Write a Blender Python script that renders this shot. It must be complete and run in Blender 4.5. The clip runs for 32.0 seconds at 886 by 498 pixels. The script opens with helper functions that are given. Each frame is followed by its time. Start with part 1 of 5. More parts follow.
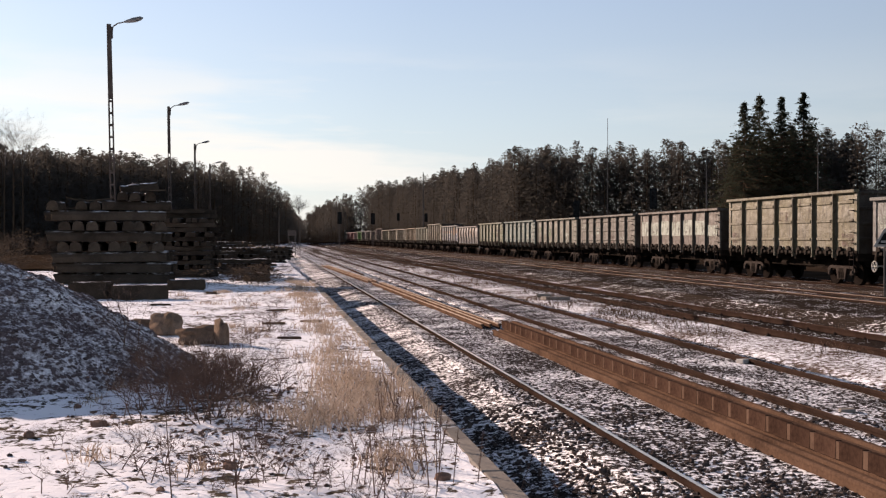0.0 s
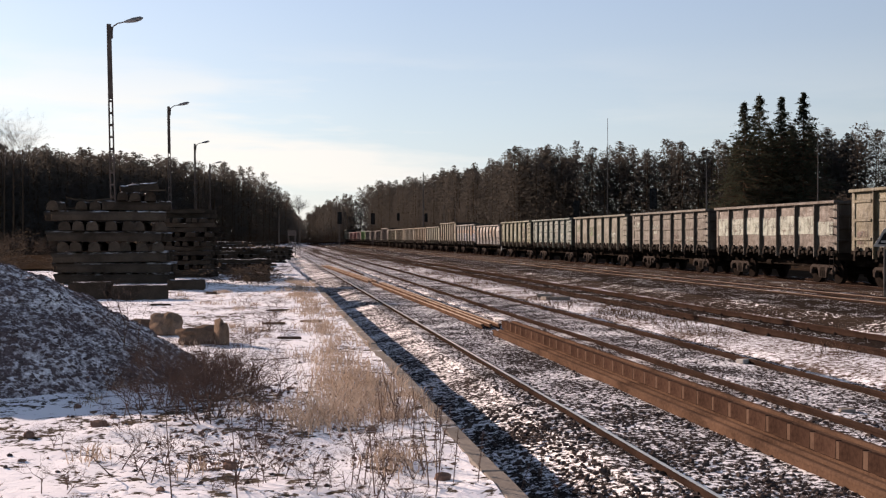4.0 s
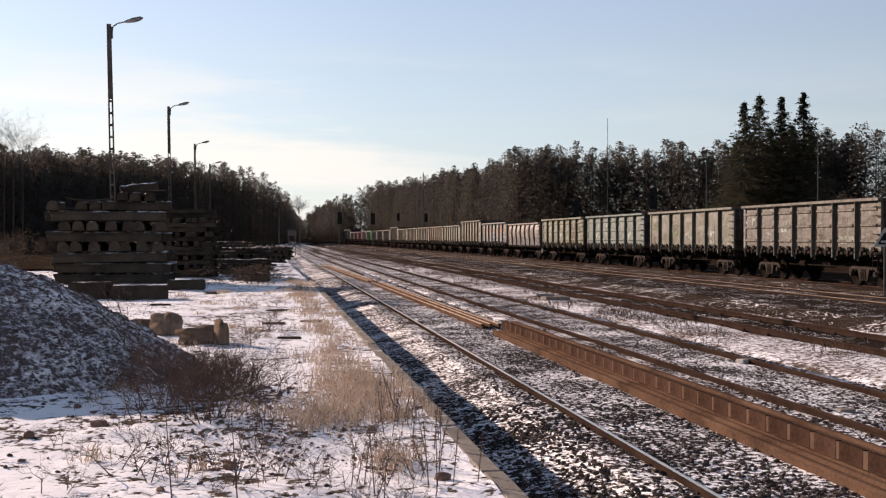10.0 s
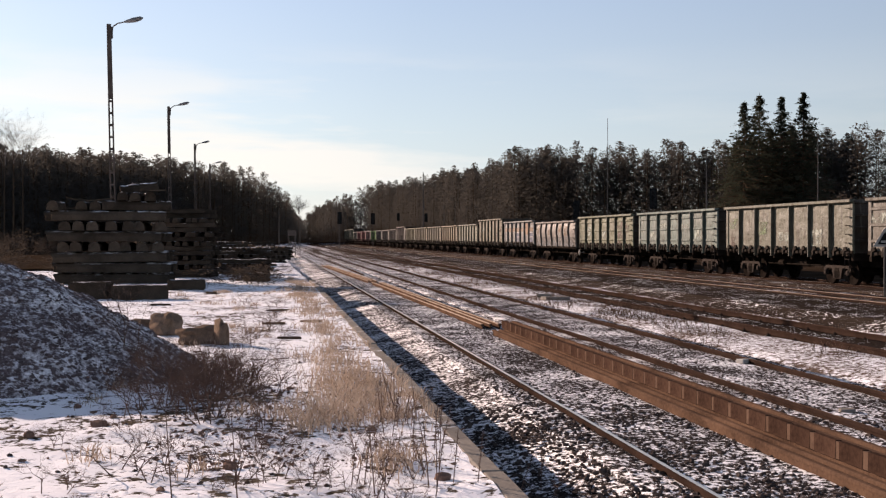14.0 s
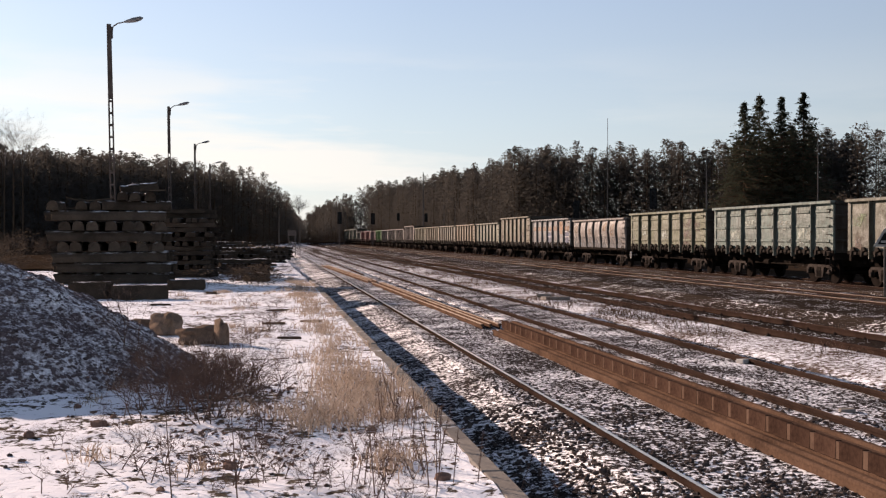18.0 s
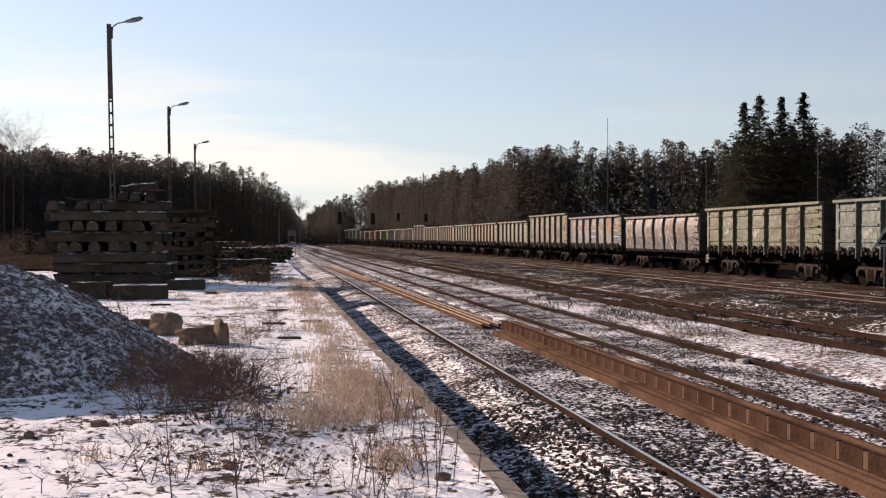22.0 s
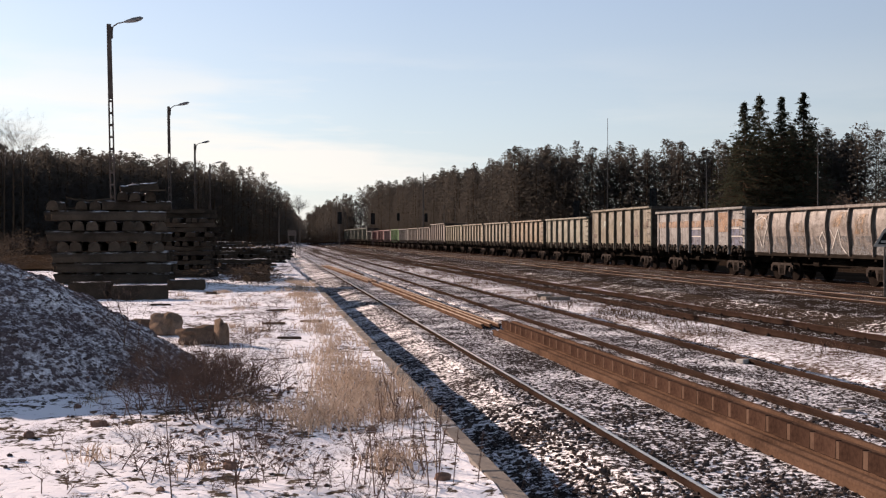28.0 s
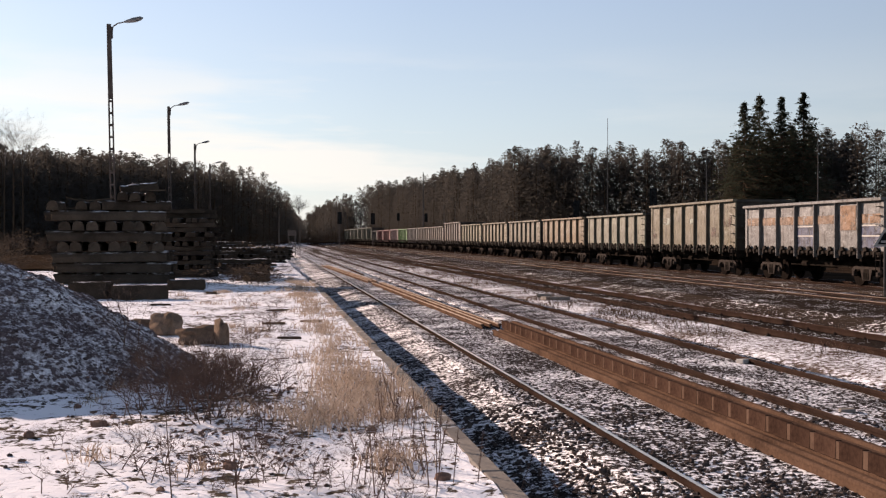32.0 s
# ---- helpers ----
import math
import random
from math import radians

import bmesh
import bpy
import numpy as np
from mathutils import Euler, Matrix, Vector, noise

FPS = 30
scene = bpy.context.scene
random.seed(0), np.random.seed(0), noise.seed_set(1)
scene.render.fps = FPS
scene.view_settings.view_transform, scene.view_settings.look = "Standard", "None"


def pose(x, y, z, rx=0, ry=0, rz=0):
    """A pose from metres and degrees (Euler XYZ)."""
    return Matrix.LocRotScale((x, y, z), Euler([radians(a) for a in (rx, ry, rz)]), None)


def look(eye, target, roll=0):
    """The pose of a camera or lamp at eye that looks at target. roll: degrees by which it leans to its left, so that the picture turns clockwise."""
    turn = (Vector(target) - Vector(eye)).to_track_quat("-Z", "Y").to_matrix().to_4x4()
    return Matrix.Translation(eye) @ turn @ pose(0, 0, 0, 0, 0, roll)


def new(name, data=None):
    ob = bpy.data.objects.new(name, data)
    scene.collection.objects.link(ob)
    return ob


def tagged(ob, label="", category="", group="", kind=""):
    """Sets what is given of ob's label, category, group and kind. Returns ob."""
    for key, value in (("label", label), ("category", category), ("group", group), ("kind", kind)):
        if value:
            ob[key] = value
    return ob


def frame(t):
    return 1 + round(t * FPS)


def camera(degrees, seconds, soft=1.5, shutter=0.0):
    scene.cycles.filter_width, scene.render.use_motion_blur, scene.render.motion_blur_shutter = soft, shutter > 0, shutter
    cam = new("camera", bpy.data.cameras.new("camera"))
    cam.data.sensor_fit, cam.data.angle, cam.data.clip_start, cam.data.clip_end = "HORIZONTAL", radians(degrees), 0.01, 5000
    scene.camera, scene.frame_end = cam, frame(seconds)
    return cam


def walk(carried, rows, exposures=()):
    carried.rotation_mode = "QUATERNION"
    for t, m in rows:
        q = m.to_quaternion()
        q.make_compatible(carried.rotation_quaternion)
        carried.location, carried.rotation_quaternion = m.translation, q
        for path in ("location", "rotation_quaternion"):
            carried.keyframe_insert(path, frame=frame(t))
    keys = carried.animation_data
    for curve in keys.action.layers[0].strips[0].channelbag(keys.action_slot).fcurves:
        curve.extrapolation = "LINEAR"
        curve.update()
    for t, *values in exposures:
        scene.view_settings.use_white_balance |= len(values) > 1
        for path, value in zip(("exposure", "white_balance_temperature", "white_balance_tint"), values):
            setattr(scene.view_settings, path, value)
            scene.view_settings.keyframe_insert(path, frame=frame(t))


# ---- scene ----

import itertools

# ---------------------------------------------------------------- camera
EXPOSURE = 1.33
EYE = (0.0, 0.0, 1.95)
cam = camera(42.8, 32.0, soft=1.25)
CAM_POSE = pose(EYE[0], EYE[1], EYE[2], 90 - 0.573, 0, -8.64)
walk(cam, [(0.0, CAM_POSE), (32.0, CAM_POSE)], [(0.0, EXPOSURE, 6900, 14), (32.0, EXPOSURE, 6900, 14)])

# ---------------------------------------------------------------- light
SUN_AZ, SUN_EL = 38.0, 17.0      # degrees to the left of the tracks' run, and up
to_sun = Vector((-math.sin(radians(SUN_AZ)) * math.cos(radians(SUN_EL)),
                 math.cos(radians(SUN_AZ)) * math.cos(radians(SUN_EL)), math.sin(radians(SUN_EL))))
sun = new("sun", bpy.data.lights.new("sun", "SUN"))
sun.data.energy, sun.data.angle, sun.data.color = 3.85, radians(0.5), (1.0, 0.80, 0.69)
sun.matrix_world = look(to_sun * 100, (0, 0, 0))

world = bpy.data.worlds.new("sky")
scene.world = world
world.use_nodes = True
wt = world.node_tree
wt.nodes.clear()
sky = wt.nodes.new("ShaderNodeTexSky")
sky.sky_type, sky.sun_disc = "NISHITA", False
sky.sun_elevation, sky.sun_rotation = radians(SUN_EL), radians(-SUN_AZ)
sky.air_density, sky.dust_density, sky.ozone_density = 1.0, 0.5, 2.0
bg = wt.nodes.new("ShaderNodeBackground")
bg.inputs["Strength"].default_value = 0.05
wout = wt.nodes.new("ShaderNodeOutputWorld")
wt.links.new(bg.outputs[0], wout.inputs[0])


# ---------------------------------------------------------------- materials
def nodes_of(name, rough=0.8, metal=0.0):
    m = bpy.data.materials.new(name)
    m.use_nodes = True
    t = m.node_tree
    b = t.nodes["Principled BSDF"]
    b.inputs["Roughness"].default_value, b.inputs["Metallic"].default_value = rough, metal
    b.inputs["Specular IOR Level"].default_value = 0.5 if metal > 0.5 else 0.0
    return m, t, b


def noise_node(t, coords, scale, detail=4.0, rough=0.6):
    n = t.nodes.new("ShaderNodeTexNoise")
    n.inputs["Scale"].default_value, n.inputs["Detail"].default_value, n.inputs["Roughness"].default_value = scale, detail, rough
    t.links.new(coords, n.inputs["Vector"])
    return n.outputs["Fac"]


def ramp(t, fac, stops):
    r = t.nodes.new("ShaderNodeValToRGB")
    e = r.color_ramp.elements
    while len(e) < len(stops):
        e.new(0.5)
    for el, (p, c) in zip(e, stops):
        el.position = p
        el.color = (*c, 1) if len(c) == 3 else c
    t.links.new(fac, r.inputs[0])
    return r.outputs[0]


def mix(t, fac, a, b, kind="MIX"):
    m = t.nodes.new("ShaderNodeMix")
    m.data_type, m.blend_type = "RGBA", kind
    for sock, v in ((m.inputs[0], fac), (m.inputs[6], a), (m.inputs[7], b)):
        if isinstance(v, bpy.types.NodeSocket):
            t.links.new(v, sock)
        elif isinstance(v, (int, float)):
            sock.default_value = v
        else:
            sock.default_value = (*v, 1)
    return m.outputs[2]


def math_node(t, op, a, b):
    n = t.nodes.new("ShaderNodeMath")
    n.operation = op
    for sock, v in zip(n.inputs, (a, b)):
        if isinstance(v, bpy.types.NodeSocket):
            t.links.new(v, sock)
        else:
            sock.default_value = v
    return n.outputs[0]


def bump(t, b, height, strength, distance=0.02):
    n = t.nodes.new("ShaderNodeBump")
    n.inputs["Strength"].default_value, n.inputs["Distance"].default_value = strength, distance
    t.links.new(height, n.inputs["Height"])
    t.links.new(n.outputs[0], b.inputs["Normal"])


def coords_of(t, space="Object"):
    return t.nodes.new("ShaderNodeTexCoord").outputs[space]


def grainy(name, dark, light, scale=3.0, fine=40.0, rough=0.8, metal=0.0, relief=0.3, vary=0.0):
    """Two-scale mottled surface; vary: change from object to object."""
    m, t, b = nodes_of(name, rough, metal)
    c = coords_of(t)
    big, small = noise_node(t, c, scale), noise_node(t, c, fine, 3.0)
    col = ramp(t, math_node(t, "ADD", math_node(t, "MULTIPLY", big, 0.65), math_node(t, "MULTIPLY", small, 0.35)), [(0.32, dark), (0.68, light)])
    if vary:
        info = t.nodes.new("ShaderNodeObjectInfo")
        col = mix(t, vary, col, ramp(t, info.outputs["Random"], [(0.0, (0.25, 0.22, 0.2)), (1.0, (0.9, 0.85, 0.8))]), "MULTIPLY")
    t.links.new(col, b.inputs["Base Color"])
    bump(t, b, small, relief)
    return m


def snowy(name, under_dark, under_light, cover, fine=9.0, wide=0.5, contrast=0.07, relief=0.6):
    """Thin snow lying over a darker ground; cover 0..1 is how much of it is white."""
    m, t, b = nodes_of(name, 0.75)
    c = coords_of(t)
    f1, f2, w = noise_node(t, c, fine, 5.0, 0.65), noise_node(t, c, fine * 3.3, 3.0), noise_node(t, c, wide, 3.0)
    s = math_node(t, "ADD", math_node(t, "MULTIPLY", f1, 0.5), math_node(t, "ADD", math_node(t, "MULTIPLY", f2, 0.25), math_node(t, "MULTIPLY", w, 0.25)))
    edge = 0.5 + (0.5 - cover) * 0.2
    mask = ramp(t, s, [(edge - contrast / 2, (0, 0, 0)), (edge + contrast / 2, (1, 1, 1))])
    under = ramp(t, f2, [(0.35, under_dark), (0.7, under_light)])
    white = ramp(t, w, [(0.3, (0.76, 0.76, 0.81)), (0.7, (0.86, 0.85, 0.86))])
    t.links.new(mix(t, mask, under, white), b.inputs["Base Color"])
    bump(t, b, s, relief, 0.05)
    return m


# thin veils of cloud low in the sky, towards the sun
sc = wt.nodes.new("ShaderNodeTexCoord").outputs["Generated"]
sep = wt.nodes.new("ShaderNodeSeparateXYZ")
wt.links.new(sc, sep.inputs[0])
stretch = wt.nodes.new("ShaderNodeVectorMath")
stretch.operation = "MULTIPLY"
wt.links.new(sc, stretch.inputs[0])
stretch.inputs[1].default_value = (3.0, 3.0, 22.0)
veil = ramp(wt, noise_node(wt, stretch.outputs[0], 1.0, 6.0, 0.55), [(0.46, (0, 0, 0)), (0.60, (1, 1, 1))])
low = ramp(wt, sep.outputs["Z"], [(0.0, (0.9, 0.9, 0.9)), (0.09, (0.8, 0.8, 0.8)), (0.17, (0, 0, 0))])
toward = wt.nodes.new("ShaderNodeVectorMath")
toward.operation = "DOT_PRODUCT"
wt.links.new(sc, toward.inputs[0])
toward.inputs[1].default_value = to_sun
near_sun = ramp(wt, toward.outputs["Value"], [(0.53, (0.15, 0.15, 0.15)), (0.79, (1, 1, 1))])
cover = math_node(wt, "MULTIPLY", math_node(wt, "MULTIPLY", veil, low), near_sun)
haze = ramp(wt, sep.outputs["Z"], [(0.0, (0.80, 0.91, 1.0)), (0.10, (0.68, 0.84, 1.0)), (0.22, (0.52, 0.69, 0.97)), (0.45, (0.27, 0.36, 0.56)), (1.0, (0.11, 0.155, 0.27))])
haze = mix(wt, 1.0, haze, ramp(wt, toward.outputs["Value"], [(0.0, (8.6, 8.0, 7.3)), (0.28, (5.6, 5.5, 5.4)), (0.72, (7.7, 7.6, 7.5)), (0.90, (9.6, 9.4, 9.2))]), "MULTIPLY")
wt.links.new(mix(wt, cover, mix(wt, 0.75, sky.outputs[0], haze), (8.3, 8.1, 7.7)), bg.inputs[0])

M = {}
M["snow_ground"] = snowy("snow_ground", (0.06, 0.042, 0.03), (0.17, 0.12, 0.09), 0.47, 9.0, 0.5, 0.05)
M["snow_platform"] = snowy("snow_platform", (0.05, 0.04, 0.03), (0.15, 0.12, 0.09), 0.67, 6.0, 0.7, 0.03)
M["ballast_snow"] = snowy("ballast_snow", (0.014, 0.012, 0.012), (0.055, 0.045, 0.040), 0.41, 13.0, 0.8, 0.04)
M["ballast_dark"] = snowy("ballast_dark", (0.013, 0.0098, 0.0085), (0.042, 0.032, 0.026), 0.15, 7.0, 0.5, 0.03)
M["dry_field"] = grainy("dry_field", (0.014, 0.010, 0.007), (0.05, 0.034, 0.023), 0.4, 6.0, 0.95)
M["ballast_rust"] = snowy("ballast_rust", (0.017, 0.0125, 0.010), (0.056, 0.040, 0.031), 0.06, 8.0, 0.5)
M["stone"] = grainy("stone", (0.025, 0.021, 0.020), (0.115, 0.092, 0.082), 6.0, 60.0, 0.8)
M["brown_stone"] = grainy("brown_stone", (0.10, 0.064, 0.05), (0.25, 0.165, 0.13), 8.0, 60.0, 0.85)
M["heap_stone"] = grainy("heap_stone", (0.055, 0.044, 0.046), (0.17, 0.138, 0.138), 8.0, 60.0, 0.85)
M["heap"] = snowy("heap", (0.07, 0.054, 0.056), (0.17, 0.138, 0.14), 0.36, 10.0, 1.2, 0.14)
M["concrete"] = grainy("concrete", (0.11, 0.08, 0.06), (0.27, 0.20, 0.15), 2.0, 35.0, 0.85, vary=0.35)
M["curb"] = grainy("curb", (0.16, 0.142, 0.125), (0.29, 0.262, 0.23), 1.2, 30.0, 0.85, vary=0.2)
M["old_sleeper"] = grainy("old_sleeper", (0.028, 0.024, 0.020), (0.10, 0.082, 0.066), 2.0, 30.0, 0.85, vary=0.6)


def frosted(m, lo, hi):
    """Snow left lying in patches on the faces of m that look up."""
    t = m.node_tree
    b = t.nodes["Principled BSDF"]
    old = b.inputs["Base Color"].links[0].from_socket
    up = t.nodes.new("ShaderNodeSeparateXYZ")
    t.links.new(t.nodes.new("ShaderNodeNewGeometry").outputs["True Normal"], up.inputs[0])
    flat = ramp(t, up.outputs["Z"], [(0.80, (0, 0, 0)), (0.92, (1, 1, 1))])
    place = t.nodes.new("ShaderNodeNewGeometry").outputs["Position"]
    patch = ramp(t, noise_node(t, place, 2.2, 5.0, 0.7), [(lo, (0, 0, 0)), (hi, (1, 1, 1))])
    t.links.new(mix(t, math_node(t, "MULTIPLY", flat, patch), old, (0.78, 0.78, 0.82)), b.inputs["Base Color"])


frosted(M["old_sleeper"], 0.47, 0.56)
frosted(M["curb"], 0.58, 0.68)
M["rust"] = grainy("rust", (0.017, 0.011, 0.009), (0.046, 0.029, 0.022), 1.5, 25.0, 0.75, 0.0)
M["rust_light"] = grainy("rust_light", (0.036, 0.022, 0.016), (0.135, 0.082, 0.055), 1.2, 25.0, 0.7, 0.0)
M["rust_plate"] = grainy("rust_plate", (0.030, 0.018, 0.014), (0.11, 0.066, 0.048), 2.0, 25.0, 0.7, 0.0, vary=0.55)
# Pale rust of rail tops, with their sunlit sheen put into the colour.
M["rust_sunlit"] = grainy("rust_sunlit", (0.23, 0.17, 0.13), (0.50, 0.39, 0.30), 1.2, 25.0, 0.7)
M["chalk"] = grainy("chalk", (0.070, 0.044, 0.032), (0.13, 0.084, 0.060), 3.0, 30.0, 0.8)
M["railtop"] = grainy("railtop", (0.70, 0.56, 0.44), (0.90, 0.76, 0.62), 1.0, 60.0, 0.30, 0.9, 0.05)
M["wood"] = grainy("wood", (0.05, 0.035, 0.025), (0.14, 0.10, 0.07), 3.0, 40.0, 0.85, vary=0.4)
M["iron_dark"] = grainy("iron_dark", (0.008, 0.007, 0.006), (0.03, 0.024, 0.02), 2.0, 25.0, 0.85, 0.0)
M["bogie"] = grainy("bogie", (0.016, 0.013, 0.012), (0.055, 0.045, 0.039), 3.0, 30.0, 0.7, 0.1)
M["latch"] = grainy("latch", (0.014, 0.012, 0.010), (0.042, 0.035, 0.030), 3.0, 30.0, 0.7, 0.1)
# Wheels near black: the shade under the wagons is put into their colour.
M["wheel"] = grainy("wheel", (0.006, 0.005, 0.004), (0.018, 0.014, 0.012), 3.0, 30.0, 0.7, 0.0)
M["pole"] = grainy("pole", (0.05, 0.04, 0.036), (0.13, 0.11, 0.10), 2.0, 30.0, 0.85)
M["lamp_metal"] = grainy("lamp_metal", (0.18, 0.18, 0.18), (0.30, 0.30, 0.30), 3.0, 30.0, 0.5, 0.5)
M["signal_black"] = grainy("signal_black", (0.01, 0.01, 0.01), (0.03, 0.03, 0.03), 3.0, 30.0, 0.6)
M["signal_grey"] = grainy("signal_grey", (0.06, 0.057, 0.054), (0.13, 0.122, 0.118), 3.0, 30.0, 0.7)
M["sign_white"] = grainy("sign_white", (0.35, 0.33, 0.3), (0.5, 0.48, 0.45), 3.0, 30.0, 0.6)
M["bark"] = grainy("bark", (0.035, 0.025, 0.018), (0.12, 0.08, 0.055), 2.0, 12.0, 0.9)
# Neutral grey lift stands for haze before the woods, put into the needles' colour.
M["needles"] = grainy("needles", (0.086, 0.079, 0.070), (0.120, 0.111, 0.099), 0.15, 3.0, 0.8, relief=0.0)
M["spruce"] = grainy("spruce", (0.04, 0.045, 0.032), (0.075, 0.08, 0.055), 0.3, 3.0, 0.8, relief=0.0)
M["brush"] = grainy("brush", (0.065, 0.052, 0.043), (0.12, 0.095, 0.076), 0.2, 5.0, 0.9, relief=0.0)
for key in ("needles", "spruce", "brush"):
    t = M[key].node_tree
    geo = t.nodes.new("ShaderNodeNewGeometry")
    lean = t.nodes.new("ShaderNodeVectorMath")
    lean.operation = "MULTIPLY_ADD"
    t.links.new(geo.outputs["Normal"], lean.inputs[0])
    lean.inputs[1].default_value, lean.inputs[2].default_value = (0.25, 0.25, 0.25), (0.0, 0.0, 0.8)
    unit = t.nodes.new("ShaderNodeVectorMath")
    unit.operation = "NORMALIZE"
    t.links.new(lean.outputs[0], unit.inputs[0])
    b = t.nodes["Principled BSDF"]
    t.links.new(unit.outputs[0], b.inputs["Normal"])
    thin = t.nodes.new("ShaderNodeBsdfTranslucent")
    t.links.new(b.inputs["Base Color"].links[0].from_socket, thin.inputs["Color"])
    both = t.nodes.new("ShaderNodeMixShader")
    both.inputs[0].default_value = 0.30 if key == "needles" else 0.20
    t.links.new(b.outputs[0], both.inputs[1])
    t.links.new(thin.outputs[0], both.inputs[2])
    t.links.new(both.outputs[0], t.nodes["Material Output"].inputs["Surface"])
M["twig"] = grainy("twig", (0.060, 0.040, 0.033), (0.20, 0.135, 0.108), 4.0, 20.0, 0.9, relief=0.0)
M["weed"] = grainy("weed", (0.07, 0.045, 0.03), (0.18, 0.125, 0.085), 1.0, 9.0, 0.9, relief=0.0)
M["birch"] = grainy("birch", (0.16, 0.14, 0.125), (0.34, 0.30, 0.27), 2.0, 20.0, 0.9, relief=0.0)
M["straw"] = grainy("straw", (0.30, 0.235, 0.185), (0.56, 0.465, 0.38), 1.5, 9.0, 0.85, relief=0.0)

t = M["straw"].node_tree
b = t.nodes["Principled BSDF"]
blade = ramp(t, t.nodes.new("ShaderNodeNewGeometry").outputs["Random Per Island"], [(0.0, (0.45, 0.39, 0.34)), (0.3, (0.9, 0.87, 0.84)), (1.0, (1, 1, 1))])
col = mix(t, 1.0, b.inputs["Base Color"].links[0].from_socket, blade, "MULTIPLY")
t.links.new(col, b.inputs["Base Color"])
thin, both = t.nodes.new("ShaderNodeBsdfTranslucent"), t.nodes.new("ShaderNodeMixShader")
both.inputs[0].default_value = 0.25
t.links.new(col, thin.inputs["Color"])
t.links.new(b.outputs[0], both.inputs[1])
t.links.new(thin.outputs[0], both.inputs[2])
t.links.new(both.outputs[0], t.nodes["Material Output"].inputs["Surface"])


def painted():
    """Worn wagon paint: the tint is the object's colour; rust, grime and pale scuffs on top."""
    m, t, b = nodes_of("wagon_paint", 0.6)
    b.inputs["Specular IOR Level"].default_value = 0.13
    c = coords_of(t)
    info = t.nodes.new("ShaderNodeObjectInfo")
    mp = t.nodes.new("ShaderNodeVectorMath")
    mp.operation = "ADD"
    t.links.new(c, mp.inputs[0])
    shift = math_node(t, "MULTIPLY", info.outputs["Random"], 50.0)
    t.links.new(shift, mp.inputs[1])
    v = mp.outputs[0]
    big, mid, small = noise_node(t, v, 0.9, 3.0), noise_node(t, v, 3.0, 5.0, 0.7), noise_node(t, v, 22.0, 3.0)
    col = mix(t, ramp(t, big, [(0.35, (0, 0, 0)), (0.7, (0.5, 0.5, 0.5))]), info.outputs["Color"], (0.14, 0.13, 0.115))
    col = mix(t, ramp(t, mid, [(0.56, (0, 0, 0)), (0.72, (0.85, 0.85, 0.85))]), col, (0.05, 0.028, 0.018))
    run = t.nodes.new("ShaderNodeVectorMath")
    run.operation = "MULTIPLY"
    t.links.new(v, run.inputs[0])
    run.inputs[1].default_value = (5.0, 5.0, 0.55)
    streak = noise_node(t, run.outputs[0], 1.0, 4.0, 0.65)
    col = mix(t, ramp(t, streak, [(0.50, (0, 0, 0)), (0.70, (0.75, 0.75, 0.75))]), col, (0.036, 0.028, 0.022))
    col = mix(t, ramp(t, streak, [(0.30, (0.4, 0.4, 0.4)), (0.42, (0, 0, 0))]), col, (0.20, 0.19, 0.165))
    col = mix(t, ramp(t, small, [(0.3, (0.5, 0.5, 0.5)), (0.6, (0, 0, 0))]), col, (0.03, 0.025, 0.02))
    t.links.new(col, b.inputs["Base Color"])
    rg = ramp(t, mid, [(0.3, (0.38, 0.38, 0.38)), (0.7, (0.75, 0.75, 0.75))])
    t.links.new(rg, b.inputs["Roughness"])
    bump(t, b, math_node(t, "ADD", big, math_node(t, "MULTIPLY", mid, 0.35)), 0.85, 0.12)
    return m


M["paint"] = painted()


def worn(name, edge):
    """Old paint of another colour, flaked off in blotches so that the paint below shows; some pale patches are painted
    glints.
    """
    m = painted()
    m.name = name
    t = m.node_tree
    b, out = t.nodes["Principled BSDF"], t.nodes["Material Output"]
    c = coords_of(t)
    factor = ramp(t, noise_node(t, c, 2.2, 6.0, 0.7), [edge, (edge[0] + 0.16, (0.95, 0.95, 0.95))])
    clear = t.nodes.new("ShaderNodeBsdfTransparent")
    both = t.nodes.new("ShaderNodeMixShader")
    t.links.new(factor, both.inputs[0])
    t.links.new(clear.outputs[0], both.inputs[1])
    t.links.new(b.outputs[0], both.inputs[2])
    t.links.new(both.outputs[0], out.inputs["Surface"])
    return m


M["worn"] = worn("worn_paint", (0.42, (0.05, 0.05, 0.05)))
M["patched"] = worn("patched_paint", (0.32, (0.3, 0.3, 0.3)))


# ---------------------------------------------------------------- mesh tools
def box(bm, x0, x1, y0, y1, z0, z1, bevel=0.0):
    r = bmesh.ops.create_cube(bm, size=1.0)
    bmesh.ops.scale(bm, vec=(x1 - x0, y1 - y0, z1 - z0), verts=r["verts"])
    bmesh.ops.translate(bm, vec=((x0 + x1) / 2, (y0 + y1) / 2, (z0 + z1) / 2), verts=r["verts"])
    if bevel:
        es = list({e for v in r["verts"] for e in v.link_edges})
        bmesh.ops.bevel(bm, geom=es, offset=bevel, segments=1, affect="EDGES")


